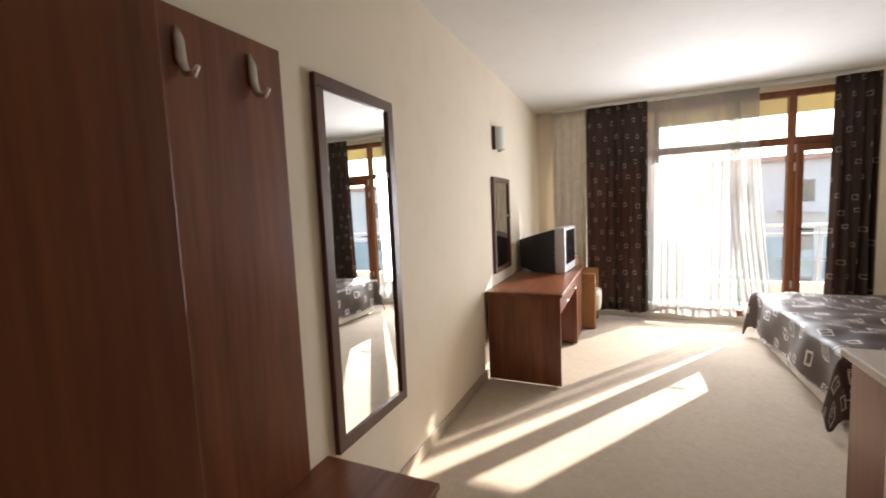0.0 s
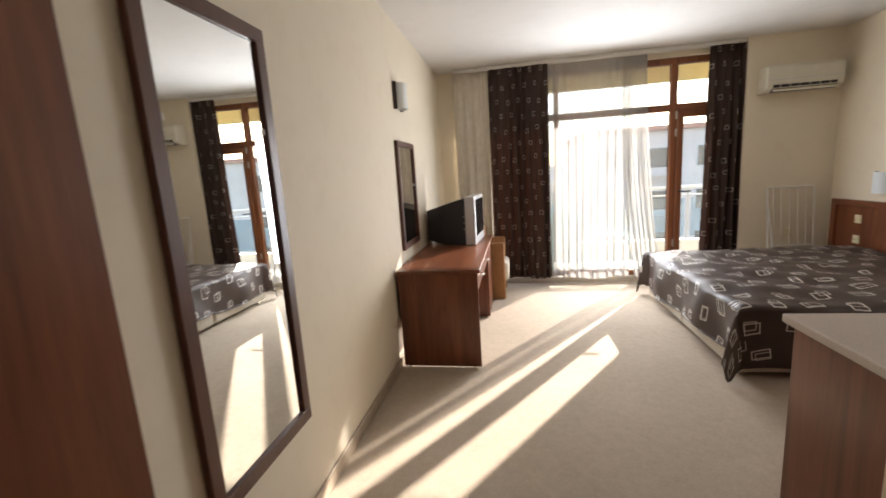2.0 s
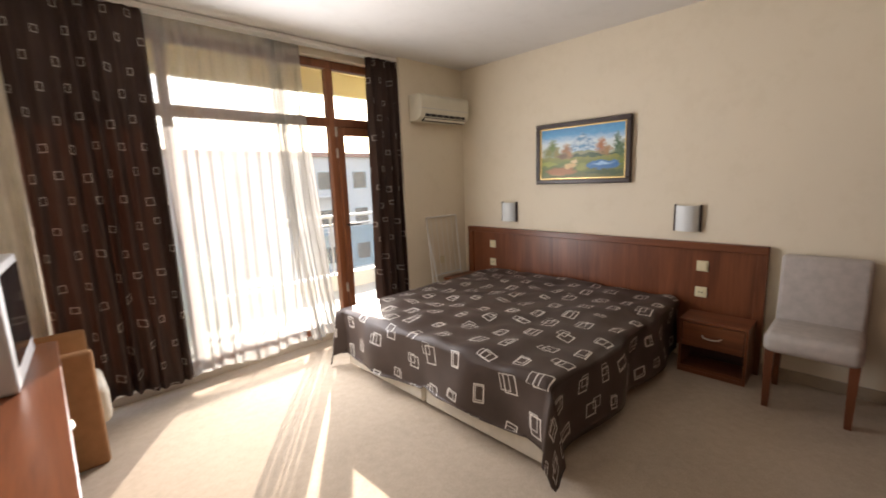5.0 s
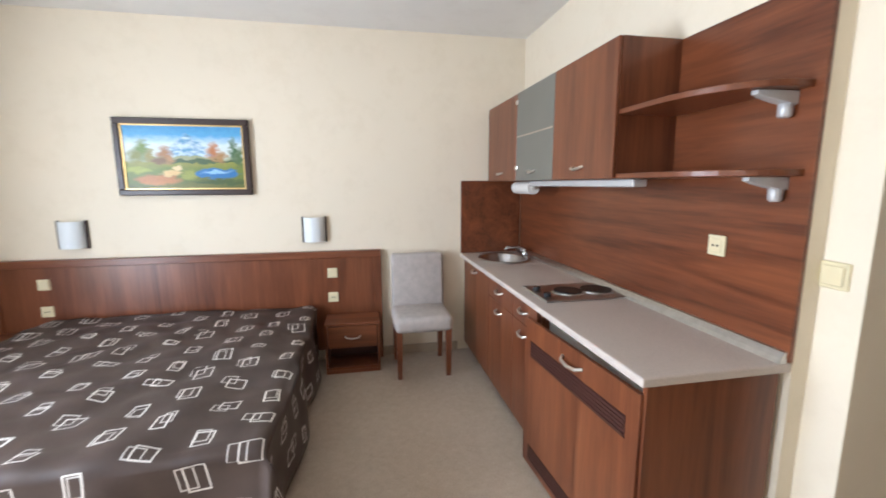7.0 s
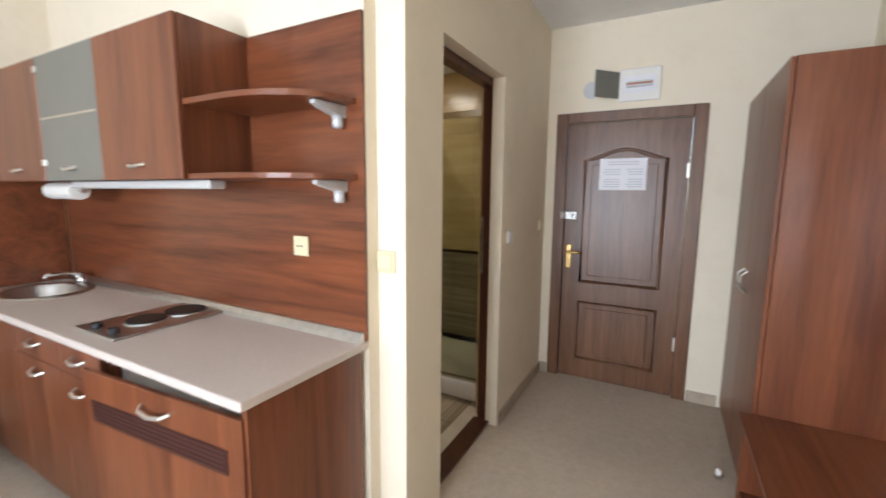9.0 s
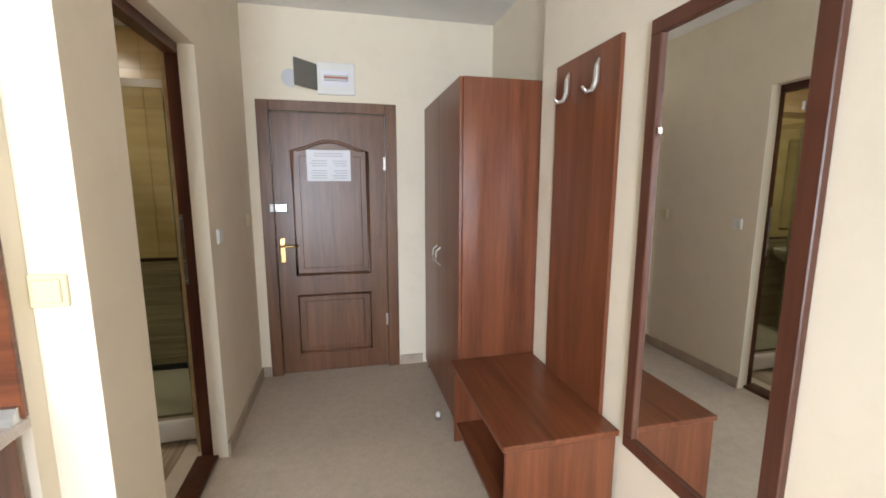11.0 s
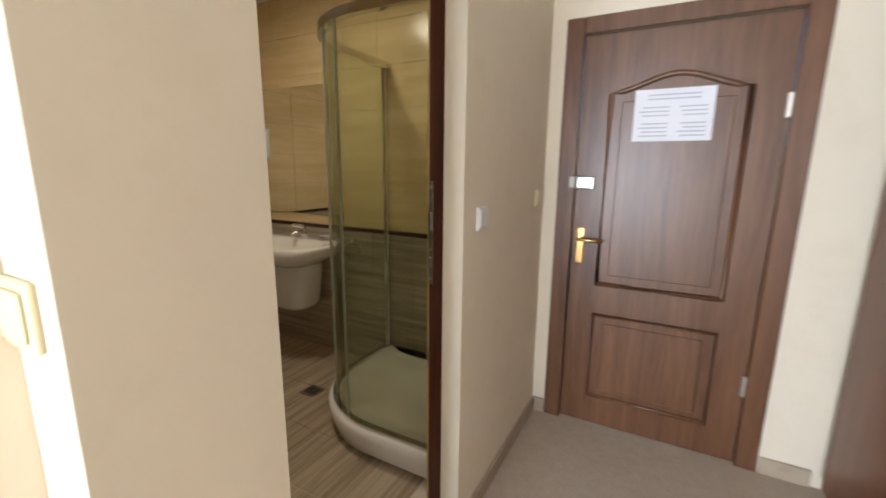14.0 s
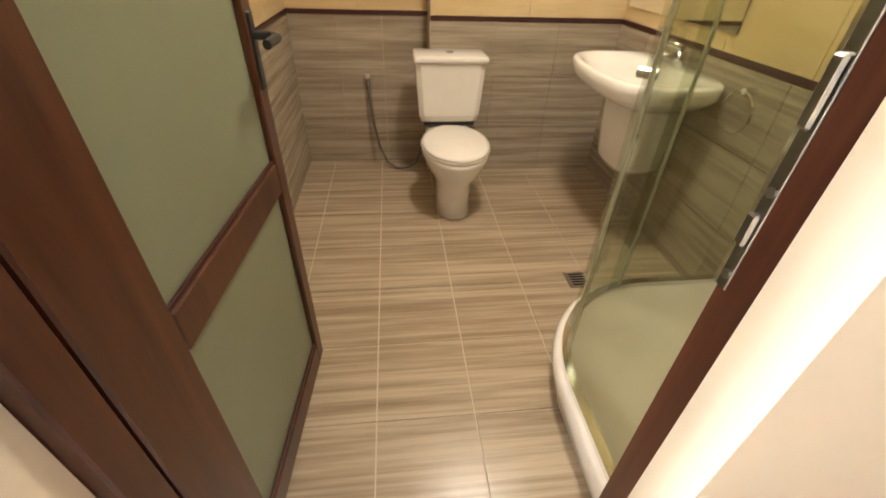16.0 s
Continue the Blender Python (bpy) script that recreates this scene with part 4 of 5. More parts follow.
rim = [to_edge(a) for a in angs]
part("sink_slab", loft([[(x, y, z) for x, y in r] for r, z in ((hole, 0.865), (rim, 0.865), (rim, 0.897), (hole, 0.897))], False), worktop_mat, kit)
bm = prism([(YK + 0.018, 0.897), (YK + 0.05, 0.897), (YK + 0.045, 0.915), (YK + 0.03, 0.935), (YK + 0.018, 0.937)], 0.868, XR - 0.02, "yz")
part("edge_strip", bm, steel, kit, "brushed metal upstand strip")
sp = thing("splashback", (2.1, YK, 0.94), "reddish-brown wood-grain splashback panels", "splashback")
part("back_panel", box(0.862, XR - 0.02, YK + 0.001, YK + 0.018, 0.90, 2.125, 0.002), splash_wood, sp)
part("side_panel", box(XR - 0.018, XR - 0.001, YK + 0.02, 3.33, 0.90, 1.53, 0.002), splash_wood, sp)


def bow(xc, y, z, w=0.055):
    return tube([(xc - w, y, z + 0.008), (xc - w * 0.75, y + 0.022, z), (xc, y + 0.028, z - 0.006), (xc + w * 0.75, y + 0.022, z), (xc + w, y, z + 0.008)], 0.0075)


def base_unit(x0, x1, fronts, label):
    ob = thing("base_cabinet", ((x0 + x1) / 2, 3.0, 0), label, "cabinet", "kitchen base cabinets")
    part("side", box(x0 + 0.001, x0 + 0.018, YK + 0.02, 3.28, 0.08, 0.862), wood_v, ob)
    part("side", box(x1 - 0.018, x1 - 0.001, YK + 0.02, 3.28, 0.08, 0.862), wood_v, ob)
    part("bottom", box(x0 + 0.018, x1 - 0.018, YK + 0.02, 3.27, 0.08, 0.10), wood_x, ob)
    part("plinth", box(x0 + 0.002, x1 - 0.002, YK + 0.05, 3.24, 0.0, 0.08), louver_mat, ob)
    for kind, z0, z1 in fronts:
        d = part(kind, box(x0 + 0.002, x1 - 0.002, 3.282, 3.30, z0, z1, 0.002), wood_v, ob)
        part("handle", bow((x0 + x1) / 2, 3.30, z1 - 0.06 if kind == "door" else (z0 + z1) / 2), nickel, d, "satin metal bow handle")
    return ob


base_unit(2.59, XR - 0.02, [("door", 0.085, 0.860)], "reddish-brown sink cabinet with a single door")
base_unit(2.10, 2.59, [("drawer", 0.715, 0.860), ("door", 0.085, 0.711)], "reddish-brown base cabinet with drawer and door")
base_unit(1.745, 2.10, [("drawer", 0.715, 0.860), ("door", 0.085, 0.711)], "reddish-brown narrow base cabinet with drawer")
fr = thing("fridge_cabinet", (1.3, 3.0, 0), "built-in fridge cabinet, its louvred door ajar", "cabinet")
part("end_panel", box(0.885, 0.905, YK + 0.02, 3.30, 0.0, 0.862, 0.002), wood_v, fr)
part("fridge", box(0.93, 1.73, YK + 0.06, 3.24, 0.05, 0.80, 0.01), white_plastic, fr, "white refrigerator body")
part("inner_panel", box(1.722, 1.742, YK + 0.02, 3.28, 0.0, 0.862), wood_v, fr)
hinge = Vector((0.897, 3.292, 0))
swing = Matrix.Translation(hinge) @ Matrix.Rotation(radians(3.5), 4, "Z") @ Matrix.Translation(-hinge)
def swung(bm):
    bmesh.ops.transform(bm, matrix=swing, verts=bm.verts)
    return bm
fd = part("door", swung(box(0.897, 1.737, 3.292, 3.312, 0.03, 0.822, 0.002)), wood_v, fr)
part("handle", swung(bow(1.30, 3.312, 0.755, 0.075)), nickel, fd, "satin metal bow handle")
for z in (0.63, 0.06):
    lv = part("vent", swung(box(0.96, 1.68, 3.308, 3.3135, z, z + 0.085)), louver_mat, fd, "dark louvred vent strip")
    for k in range(5):
        part("slat", swung(box(0.965, 1.675, 3.3135, 3.3165, z + 0.008 + k * 0.016, z + 0.016 + k * 0.016)), dark_trim, lv)


def wall_cab(x0, x1, glassy, label):
    ob = thing("wall_cabinet", ((x0 + x1) / 2, 2.93, 1.53), label, "cabinet", "kitchen wall cabinets")
    z0, z1, yf = 1.525, 2.125, 3.07
    part("side", box(x0, x0 + 0.018, YK + 0.02, yf, z0, z1), wood_v, ob)
    part("side", box(x1 - 0.018, x1, YK + 0.02, yf, z0, z1), wood_v, ob)
    part("bottom", box(x0 + 0.018, x1 - 0.018, YK + 0.02, yf, z0, z0 + 0.018), wood_x, ob)
    part("top", box(x0 + 0.018, x1 - 0.018, YK + 0.02, yf, z1 - 0.018, z1), wood_x, ob)
    d = part("door", box(x0 + 0.002, x1 - 0.002, yf + 0.002, yf + 0.018, z0, z1, 0.002), frost_grey if glassy else wood_v, ob, "frosted grey glass door" if glassy else "")
    part("handle", bow((x0 + x1) / 2, yf + 0.018, z0 + 0.055, 0.045), nickel, d, "satin metal bow handle")
    if glassy:
        part("shelf", box(x0 + 0.018, x1 - 0.018, YK + 0.03, yf - 0.02, 1.82, 1.838), base_cloth, ob)
        part("shelf_edge", box(x0 + 0.01, x1 - 0.01, yf + 0.0185, yf + 0.0195, 1.824, 1.833), skirting_mat, ob)
        for z in (1.60, 2.05):
            part("hinge", box(x1 - 0.03, x1 + 0.012, yf + 0.018, yf + 0.026, z, z + 0.03, 0.003), nickel, ob)


wall_cab(2.66, 3.325, False, "reddish-brown wall cabinet in the corner")
wall_cab(2.077, 2.66, True, "wall cabinet with a frosted grey glass door")
wall_cab(1.476, 2.077, False, "reddish-brown wall cabinet beside the open shelves")


def corner_shelf(z):
    ob = thing("open_shelf", (1.17, 2.9, z), "curved reddish-brown open shelf on metal brackets", "shelf", "curved shelves")
    pts = [(1.474, YK + 0.02), (1.474, 3.07)]
    for k in range(13):
        a = math.pi / 2 * k / 12
        pts.append((1.25 - 0.36 * math.sin(a), YK + 0.08 + 0.225 * math.cos(a)))
    pts.append((0.89, YK + 0.02))
    part("board", prism(pts, z, z + 0.022, "xy", 0.003), wood_x, ob)
    part("bracket", loft([[(0.96 + c * w, y, z - 0.003 - h * (0.5 - 0.5 * d)) for c, d in ((-1, 1), (1, 1), (1, -1), (0.6, -1.15), (-0.6, -1.15), (-1, -1))] for y, w, h in ((YK + 0.02, 0.024, 0.040), (YK + 0.07, 0.022, 0.034), (YK + 0.13, 0.018, 0.022), (YK + 0.165, 0.012, 0.012))]), silver_plastic, ob, "silver shelf bracket")
    part("bracket_foot", tube([(0.96, YK + 0.040, z - 0.085), (0.96, YK + 0.040, z - 0.078), (0.96, YK + 0.040, z - 0.030)], (0.014, 0.021, 0.022), 14), silver_plastic, ob, "", True)



corner_shelf(1.80)
corner_shelf(1.525)
lamp = thing("strip_light", (2.0, 2.9, 1.48), "white under-cabinet strip light", "light")
part("housing", box(1.38, 2.50, 2.98, 3.05, 1.488, 1.522, 0.006), silver_plastic, lamp)
roll = thing("towel_roll", (2.7, 2.95, 1.46), "white plastic paper towel roll under the cabinet", "towel roll")
part("roll", tube([(2.54, 3.0, 1.475), (2.86, 3.0, 1.475)], 0.045, 16), white_plastic, roll)
part("holder", tube([(2.50, 3.0, 1.475), (2.90, 3.0, 1.475)], 0.012, 8), nickel, roll)

sink = thing("kitchen_sink", (3.0, 3.03, 0.75), "round stainless steel sink set in the worktop", "sink")
rings = [oval(3.0, 3.04, 0.899, 0.255, 0.215), oval(3.0, 3.04, 0.906, 0.25, 0.21), oval(3.0, 3.04, 0.906, 0.22, 0.18), oval(3.0, 3.04, 0.9, 0.212, 0.172)]
part("rim", loft(rings, False), steel, sink, "", True)
part("bowl", loft([oval(3.0, 3.04, 0.9005, 0.212, 0.172), oval(3.0, 3.04, 0.88, 0.20, 0.162), oval(3.0, 3.04, 0.80, 0.18, 0.145), oval(3.0, 3.04, 0.765, 0.14, 0.11), oval(3.0, 3.04, 0.76, 0.02, 0.02)], False), steel, sink, "", True)
part("drain", disc(3.0, 3.04, 0.7605, 0.763, 0.03, 16), shadow_black, sink)
tap = thing("kitchen_tap", (3.02, 2.86, 0.90), "chrome single-lever kitchen tap", "tap")
part("body", tube([(3.02, 2.855, 0.898), (3.02, 2.855, 0.96)], (0.026, 0.022), 14), chrome, tap, "", True)
part("spout", tube([(3.02, 2.855, 0.95), (3.02, 2.92, 0.985), (3.02, 3.02, 0.985), (3.02, 3.03, 0.965)], 0.011, 10), chrome, tap, "", True)
part("lever", tube([(3.02, 2.855, 0.96), (3.02, 2.88, 0.975), (3.03, 2.96, 0.99)], (0.018, 0.014, 0.007), 8), chrome, tap, "", True)

hob = thing("electric_hob", (1.86, 3.02, 0.897), "steel two-plate electric hob with black knobs", "hob")
part("plate", box(1.705, 2.035, 2.78, 3.27, 0.898, 0.909, 0.004), steel, hob)
for y, r in ((3.07, 0.078), (2.90, 0.085)):
    part("ring", loft([oval(1.86, y, 0.909, r + 0.01, r + 0.01), oval(1.86, y, 0.914, r + 0.008, r + 0.008)]), steel, hob)
    part("hotplate", disc(1.86, y, 0.909, 0.919, r), hot_plate, hob, "dark cast iron plate")
for x in (1.79, 1.93):
    part("knob", disc(x, 3.225, 0.909, 0.93, 0.02, 14), black_plastic, hob)
wall_plate("wall_socket", 1.19, YK + 0.019, 1.257, "y", "ivory", "ivory socket on the splashback")
wall_plate("light_switch", 0.818, 2.70, 1.21, "y", "ivory", "ivory light switch on the wall end", 0.088)

# ---- hall ----
wd = thing("wardrobe", (-0.79, 1.27, 0), "tall reddish-brown two-door wardrobe", "wardrobe")
W0, W1 = 0.776, 1.776
part("side", box(-1.06, -0.568, W1 - 0.02, W1, 0.0, 2.05, 0.002), wood_v, wd)
part("side", box(-1.06, -0.568, W0, W0 + 0.02, 0.0, 2.05, 0.002), wood_v, wd)
part("top", box(-1.06, -0.568, W0 + 0.02, W1 - 0.02, 2.03, 2.05), wood_y, wd)
part("back", box(-1.06, -1.05, W0 + 0.02, W1 - 0.02, 0.0, 2.03), wood_v, wd)
part("plinth", box(-0.62, -0.60, W0 + 0.02, W1 - 0.02, 0.0, 0.07), wood_y, wd)
mid = (W0 + W1) / 2
for a, b, hy in ((W0 + 0.002, mid - 0.0015, mid - 0.05), (mid + 0.0015, W1 - 0.002, mid + 0.05)):
    d = part("door", box(-0.566, -0.548, a, b, 0.072, 2.048, 0.002), wood_v, wd)
    part("handle", tube([(-0.548, hy, 0.96), (-0.518, hy, 0.985), (-0.515, hy, 1.02), (-0.518, hy, 1.055), (-0.548, hy, 1.08)], 0.007), nickel, d, "satin metal bow handle")

bench = thing("hall_bench", (-0.75, 2.2, 0), "reddish-brown laminate bench with open space below", "bench")
part("seat", box(XL + 0.002, -0.50, 1.78, 2.608, 0.468, 0.493, 0.003), wood_y, bench)
part("end_panel", box(XL + 0.016, -0.515, 2.583, 2.605, 0.0, 0.468, 0.002), wood_v, bench)
part("end_panel", box(XL + 0.016, -0.52, 1.79, 1.812, 0.0, 0.468, 0.002), wood_v, bench)
part("shelf", box(XL + 0.016, -0.53, 1.812, 2.583, 0.10, 0.12), wood_y, bench)

hp = thing("coat_hook_panel", (XL, 2.25, 0.493), "tall reddish-brown wall panel with coat hooks", "coat rack")
part("panel", box(XL + 0.001, XL + 0.02, 1.985, 2.487, 0.495, 2.06, 0.002), wood_v, hp)
for y in (2.112, 2.352):
    part("hook", tube([(XL + 0.022, y, 2.005), (XL + 0.032, y, 1.97), (XL + 0.034, y, 1.91), (XL + 0.05, y, 1.875), (XL + 0.078, y, 1.868), (XL + 0.098, y, 1.888)], (0.006, 0.013, 0.014, 0.011, 0.009, 0.006), 10), nickel, hp, "satin metal coat hook", True)

# entry door
dframe = thing("door_1", (0.155, YE, 0), "dark brown wooden entry door with arched panels, closed", "door", "", "structure")
for b in ((-0.345, -0.26), (0.57, 0.655)):
    part("door_frame", box(b[0], b[1], YE - 0.12, YE + 0.016, 0.0, 2.09, 0.004), door_wood, dframe)
part("door_frame", box(-0.26, 0.57, YE - 0.12, YE + 0.016, 2.015, 2.09, 0.004), door_wood, dframe)
dl = part("leaf", box(-0.257, 0.567, YE - 0.055, YE - 0.010, 0.005, 2.01, 0.003), door_wood, dframe)
yd = YE - 0.010


def moulding(pts, r=0.011):
    return tube([(x, yd + 0.001, z) for x, z in pts + pts[:2]], r, 8)


X0, X1 = -0.12, 0.43
arch = [(X0, 0.80), (X1, 0.80), (X1, 1.74)] + [(X1 - (X1 - X0) * k / 12, 1.74 + 0.07 * (0.5 - 0.5 * math.cos(2 * math.pi * k / 12))) for k in range(1, 12)] + [(X0, 1.74)]
part("moulding", moulding(arch, 0.013), door_wood, dl, "", True)
part("moulding", moulding([(X0, 0.17), (X1, 0.17), (X1, 0.63), (X0, 0.63)], 0.013), door_wood, dl, "", True)
part("panel", box(X0 + 0.05, X1 - 0.05, yd - 0.002, yd + 0.006, 0.85, 1.70, 0.004), door_wood, dl)
part("panel", box(X0 + 0.05, X1 - 0.05, yd - 0.002, yd + 0.006, 0.21, 0.59, 0.004), door_wood, dl)
part("lock_plate", box(0.505, 0.545, yd, yd + 0.010, 0.90, 1.09, 0.006, seg=2), brass, dl, "brass handle plate")
part("door_handle", tube([(0.525, yd, 1.03), (0.525, yd + 0.045, 1.03), (0.50, yd + 0.052, 1.03), (0.41, yd + 0.048, 1.028)], 0.009, 10), brass, dl, "brass lever handle", True)
lock = part("bolt_lock", box(0.475, 0.565, yd, yd + 0.026, 1.285, 1.35, 0.006, seg=2), worn_chrome, dl, "worn chrome rim lock")
part("thumb_turn", tube([(0.50, yd + 0.026, 1.318), (0.50, yd + 0.045, 1.318)], (0.016, 0.013), 12), chrome, lock)
part("keep", box(0.566, 0.60, yd, yd + 0.030, 1.288, 1.347, 0.004), chrome, lock)
for z in (0.35, 1.60):
    part("hinge", box(-0.262, -0.242, yd - 0.005, yd + 0.008, z, z + 0.10, 0.003), nickel, dframe)
notice = thing("paper_notice", (0.16, yd + 0.01, 1.51), "white printed notice sheet taped to the door", "notice")
part("sheet", box(0.005, 0.325, yd + 0.0065, yd + 0.0085, 1.515, 1.745), paper_mat, notice)
for k in range(11):
    z = 1.72 - k * 0.018
    if k in (2, 6):
        continue
    for a, b in (((0.06, 0.27),) if k < 2 else ((0.03, 0.14 - 0.01 * (k % 3)), (0.18, 0.30 - 0.012 * (k % 2)))):
        part("print_line", box(a, b, yd + 0.0086, yd + 0.0090, z - 0.004, z + 0.002), ink, notice)
fb = thing("fuse_box", (0.09, YE, 2.15), "white fuse box with its dark lid open", "fuse box")
part("housing", box(-0.046, 0.225, YE, YE + 0.02, 2.14, 2.365, 0.006), white_plastic, fb)
part("recess", box(-0.01, 0.19, YE + 0.02, YE + 0.022, 2.20, 2.31), paper_mat, fb)
part("breaker_row", box(0.005, 0.175, YE + 0.022, YE + 0.04, 2.235, 2.275, 0.003), silver_plastic, fb)
part("breaker_stripe", box(0.005, 0.175, YE + 0.04, YE + 0.042, 2.25, 2.262), render_red, fb)
part("lid", prism([(0.222, YE + 0.022), (0.227, YE + 0.026), (0.367, YE + 0.17), (0.359, YE + 0.176)], 2.165, 2.345), frost_grey, fb, "smoked plastic lid standing open")
# flat round grey disc on the wall beside the fuse box
jb = thing("round_vent_cover", (0.41, YE, 2.2), "round grey disc on the wall", "junction box")
part("cover", loft([[(0.41 + 0.062 * math.cos(a), YE + d, 2.245 + 0.062 * math.sin(a)) for a in [k * math.pi / 12 for k in range(24)]] for d in (0.0, 0.008)]), silver_plastic, jb)
wall_plate("double_switch", XB, 1.516, 1.21, "-x", "white", "white double light switch by the bathroom")
wall_plate("light_switch", XB, 0.80, 1.24, "-x", "ivory", "ivory key switch by the entry door")
stop = thing("door_stop", (-0.48, 1.55, 0), "small metal door stop on the carpet", "door stop")
part("stem", disc(-0.48, 1.55, 0.0, 0.02, 0.02, 14), chrome, stop)
part("cap", loft([oval(-0.48, 1.55, 0.02, 0.014, 0.014, 12), oval(-0.48, 1.55, 0.04, 0.016, 0.016, 12), oval(-0.48, 1.55, 0.05, 0.008, 0.008, 12)]), white_plastic, stop, "", True)


# ---- bathroom ----
BXE, BXN, YSTEP = 3.195, 3.38, 1.80
structure("bathroom_floor", box(BX - 0.04, 3.40, BY0 - 0.02, BY1 + 0.02, 0.001, 0.012), grout, "striped tile floor of the bathroom", "floor")
structure("bathroom_ceiling", box(BX - 0.02, 3.5, BY0 - 0.05, BY1 + 0.02, BH, BH + 0.1), white_paint, "white bathroom ceiling", "ceiling")
wall_n = structure("bathroom_wall_north", box(BX, 3.42, BY1, BY1 + 0.018, 0, BH), grout_dark, "tiled bathroom wall, striped below and beige above", "wall")
bm = box(BXE, BXE + 0.3, BY0 - 0.1, YSTEP, 0, BH)
box(BXN, BXN + 0.16, YSTEP, BY1 + 0.02, 0, BH, bm=bm)
wall_e = structure("bathroom_wall_east", bm, grout_dark, "tiled bathroom wall behind the toilet", "wall")
wall_s = structure("bathroom_wall_south", box(BX - 0.02, BXE, BY0 - 0.12, BY0, 0, BH), grout_dark, "tiled bathroom wall behind basin and shower", "wall")
bm = box(XB + 0.076, BX, BY0, 1.598, 0, BH)
box(XB + 0.161, BX, 2.45, BY1, 0, BH, bm=bm)
box(XB + 0.076, BX, 1.598, 2.45, 2.152, BH, bm=bm)
structure("bathroom_wall_west", bm, up_tile_y, "beige tiled bathroom wall beside the door", "wall")

# ceiling lamp
dl2 = thing("bathroom_ceiling_light", (1.9, 1.55, BH - 0.05), "round warm ceiling light in the bathroom", "ceiling light")
glow, tg, pg = nt("warm_lamp_glow")
pg.inputs["Emission Color"].default_value, pg.inputs["Emission Strength"].default_value = (1.0, 0.82, 0.58, 1), 0.5
part("diffuser", disc(1.9, 1.55, BH - 0.05, BH - 0.012, 0.12), glow, dl2)
part("rim", loft([oval(1.9, 1.55, BH - 0.03, 0.135, 0.135), oval(1.9, 1.55, BH - 0.001, 0.14, 0.14)]), chrome, dl2)
bl = bpy.data.lights.new("bathroom_lamp", "AREA")
bl.shape, bl.size, bl.energy, bl.color = "DISK", 0.3, 1.0, (1.0, 0.84, 0.62)
new("bathroom_lamp", bl).matrix_world = look((1.9, 1.55, BH - 0.06), (1.9, 1.5501, 0))

# door frame and leaf
bd = thing("door_2", (0.88, 2.04, 0), "dark reddish wood bathroom door with frosted glass, open", "door", "", "structure")
for a, b in ((1.60, 1.645), (2.385, 2.44)):
    part("door_frame", box(XB + 0.077, 0.868, a, b, 0.0, 2.15, 0.004), bath_frame_wood, bd)
part("door_frame", box(XB + 0.077, 0.868, 1.645, 2.387, 2.10, 2.15, 0.004), bath_frame_wood, bd)
part("threshold", box(XB + 0.05, 0.89, 1.645, 2.387, 0.0, 0.022, 0.004), bath_wood, bd)
lf = part("leaf", box(0.875, 1.025, 2.383, 2.420, 0.03, 2.09, 0.004), bath_wood, bd, "open door leaf with two frosted panes")
part("stile", box(1.57, 1.625, 2.383, 2.420, 0.03, 2.09, 0.004), bath_wood, lf)
for z0, z1 in ((0.03, 0.12), (0.74, 0.825), (2.0, 2.09)):
    part("rail", box(1.025, 1.57, 2.383, 2.420, z0, z1, 0.003), bath_wood, lf)
for z0, z1 in ((0.12, 0.74), (0.825, 2.0)):
    part("pane", box(1.025, 1.57, 2.398, 2.406, z0, z1), frost_green, lf, "frosted green glass pane")
    part("bead", box(1.025, 1.57, 2.390, 2.396, z0, z0 + 0.008), dark_trim, lf)
part("lever", tube([(1.60, 2.383, 1.12), (1.60, 2.34, 1.12), (1.58, 2.323, 1.12), (1.50, 2.321, 1.12)], 0.010), black_plastic, lf, "dark lever handle")
part("lever", tube([(1.60, 2.420, 1.12), (1.60, 2.465, 1.12), (1.58, 2.48, 1.12), (1.50, 2.482, 1.12)], 0.010), black_plastic, lf, "dark lever handle")
part("lock_case", box(1.585, 1.615, 2.378, 2.425, 1.00, 1.17, 0.004), black_plastic, lf)
lf.matrix_local = Matrix.Translation(Vector((0.875, 2.42, 0)) - BASE["door_2"]) @ Matrix.Rotation(radians(-4.2), 4, "Z") @ Matrix.Translation(BASE["door_2"] - Vector((0.875, 2.42, 0)))
plate = part("strike_plate", box(0.850, 0.866, 1.645, 1.648, 0.98, 1.34, 0.001), worn_chrome, bd, "long chrome lock strike plate")
part("keeper", box(0.852, 0.867, 1.648, 1.655, 1.17, 1.235, 0.003), worn_chrome, plate)
part("keeper", box(0.852, 0.867, 1.648, 1.655, 1.04, 1.08, 0.003), worn_chrome, plate)
for z in (1.0, 1.105, 1.32):
    part("screw", tube([(0.858, 1.647, z), (0.858, 1.650, z)], 0.006, 8), steel, plate)
part("strike", box(0.84, 0.85, 2.380, 2.387, 0.50, 0.515), chrome, bd)

# toilet
TY = 1.695
wc = thing("toilet", (2.85, TY, 0), "white ceramic close-coupled toilet, lid closed", "toilet")
part("pedestal", loft([oval(2.74, TY, 0.012, 0.20, 0.105, 28, 2.6), oval(2.74, TY, 0.10, 0.185, 0.095, 28, 2.4), oval(2.73, TY, 0.22, 0.20, 0.11), oval(2.70, TY, 0.30, 0.24, 0.155), oval(2.69, TY, 0.37, 0.26, 0.182), oval(2.69, TY, 0.395, 0.262, 0.185)]), ceramic, wc, "", True)
part("neck", box(2.84, 3.16, TY - 0.14, TY + 0.14, 0.26, 0.395, 0.03, seg=3), ceramic, wc, "", True)
part("seat", loft([oval(2.69, TY, 0.396, 0.262, 0.186), oval(2.69, TY, 0.412, 0.266, 0.19)]), ceramic, wc)
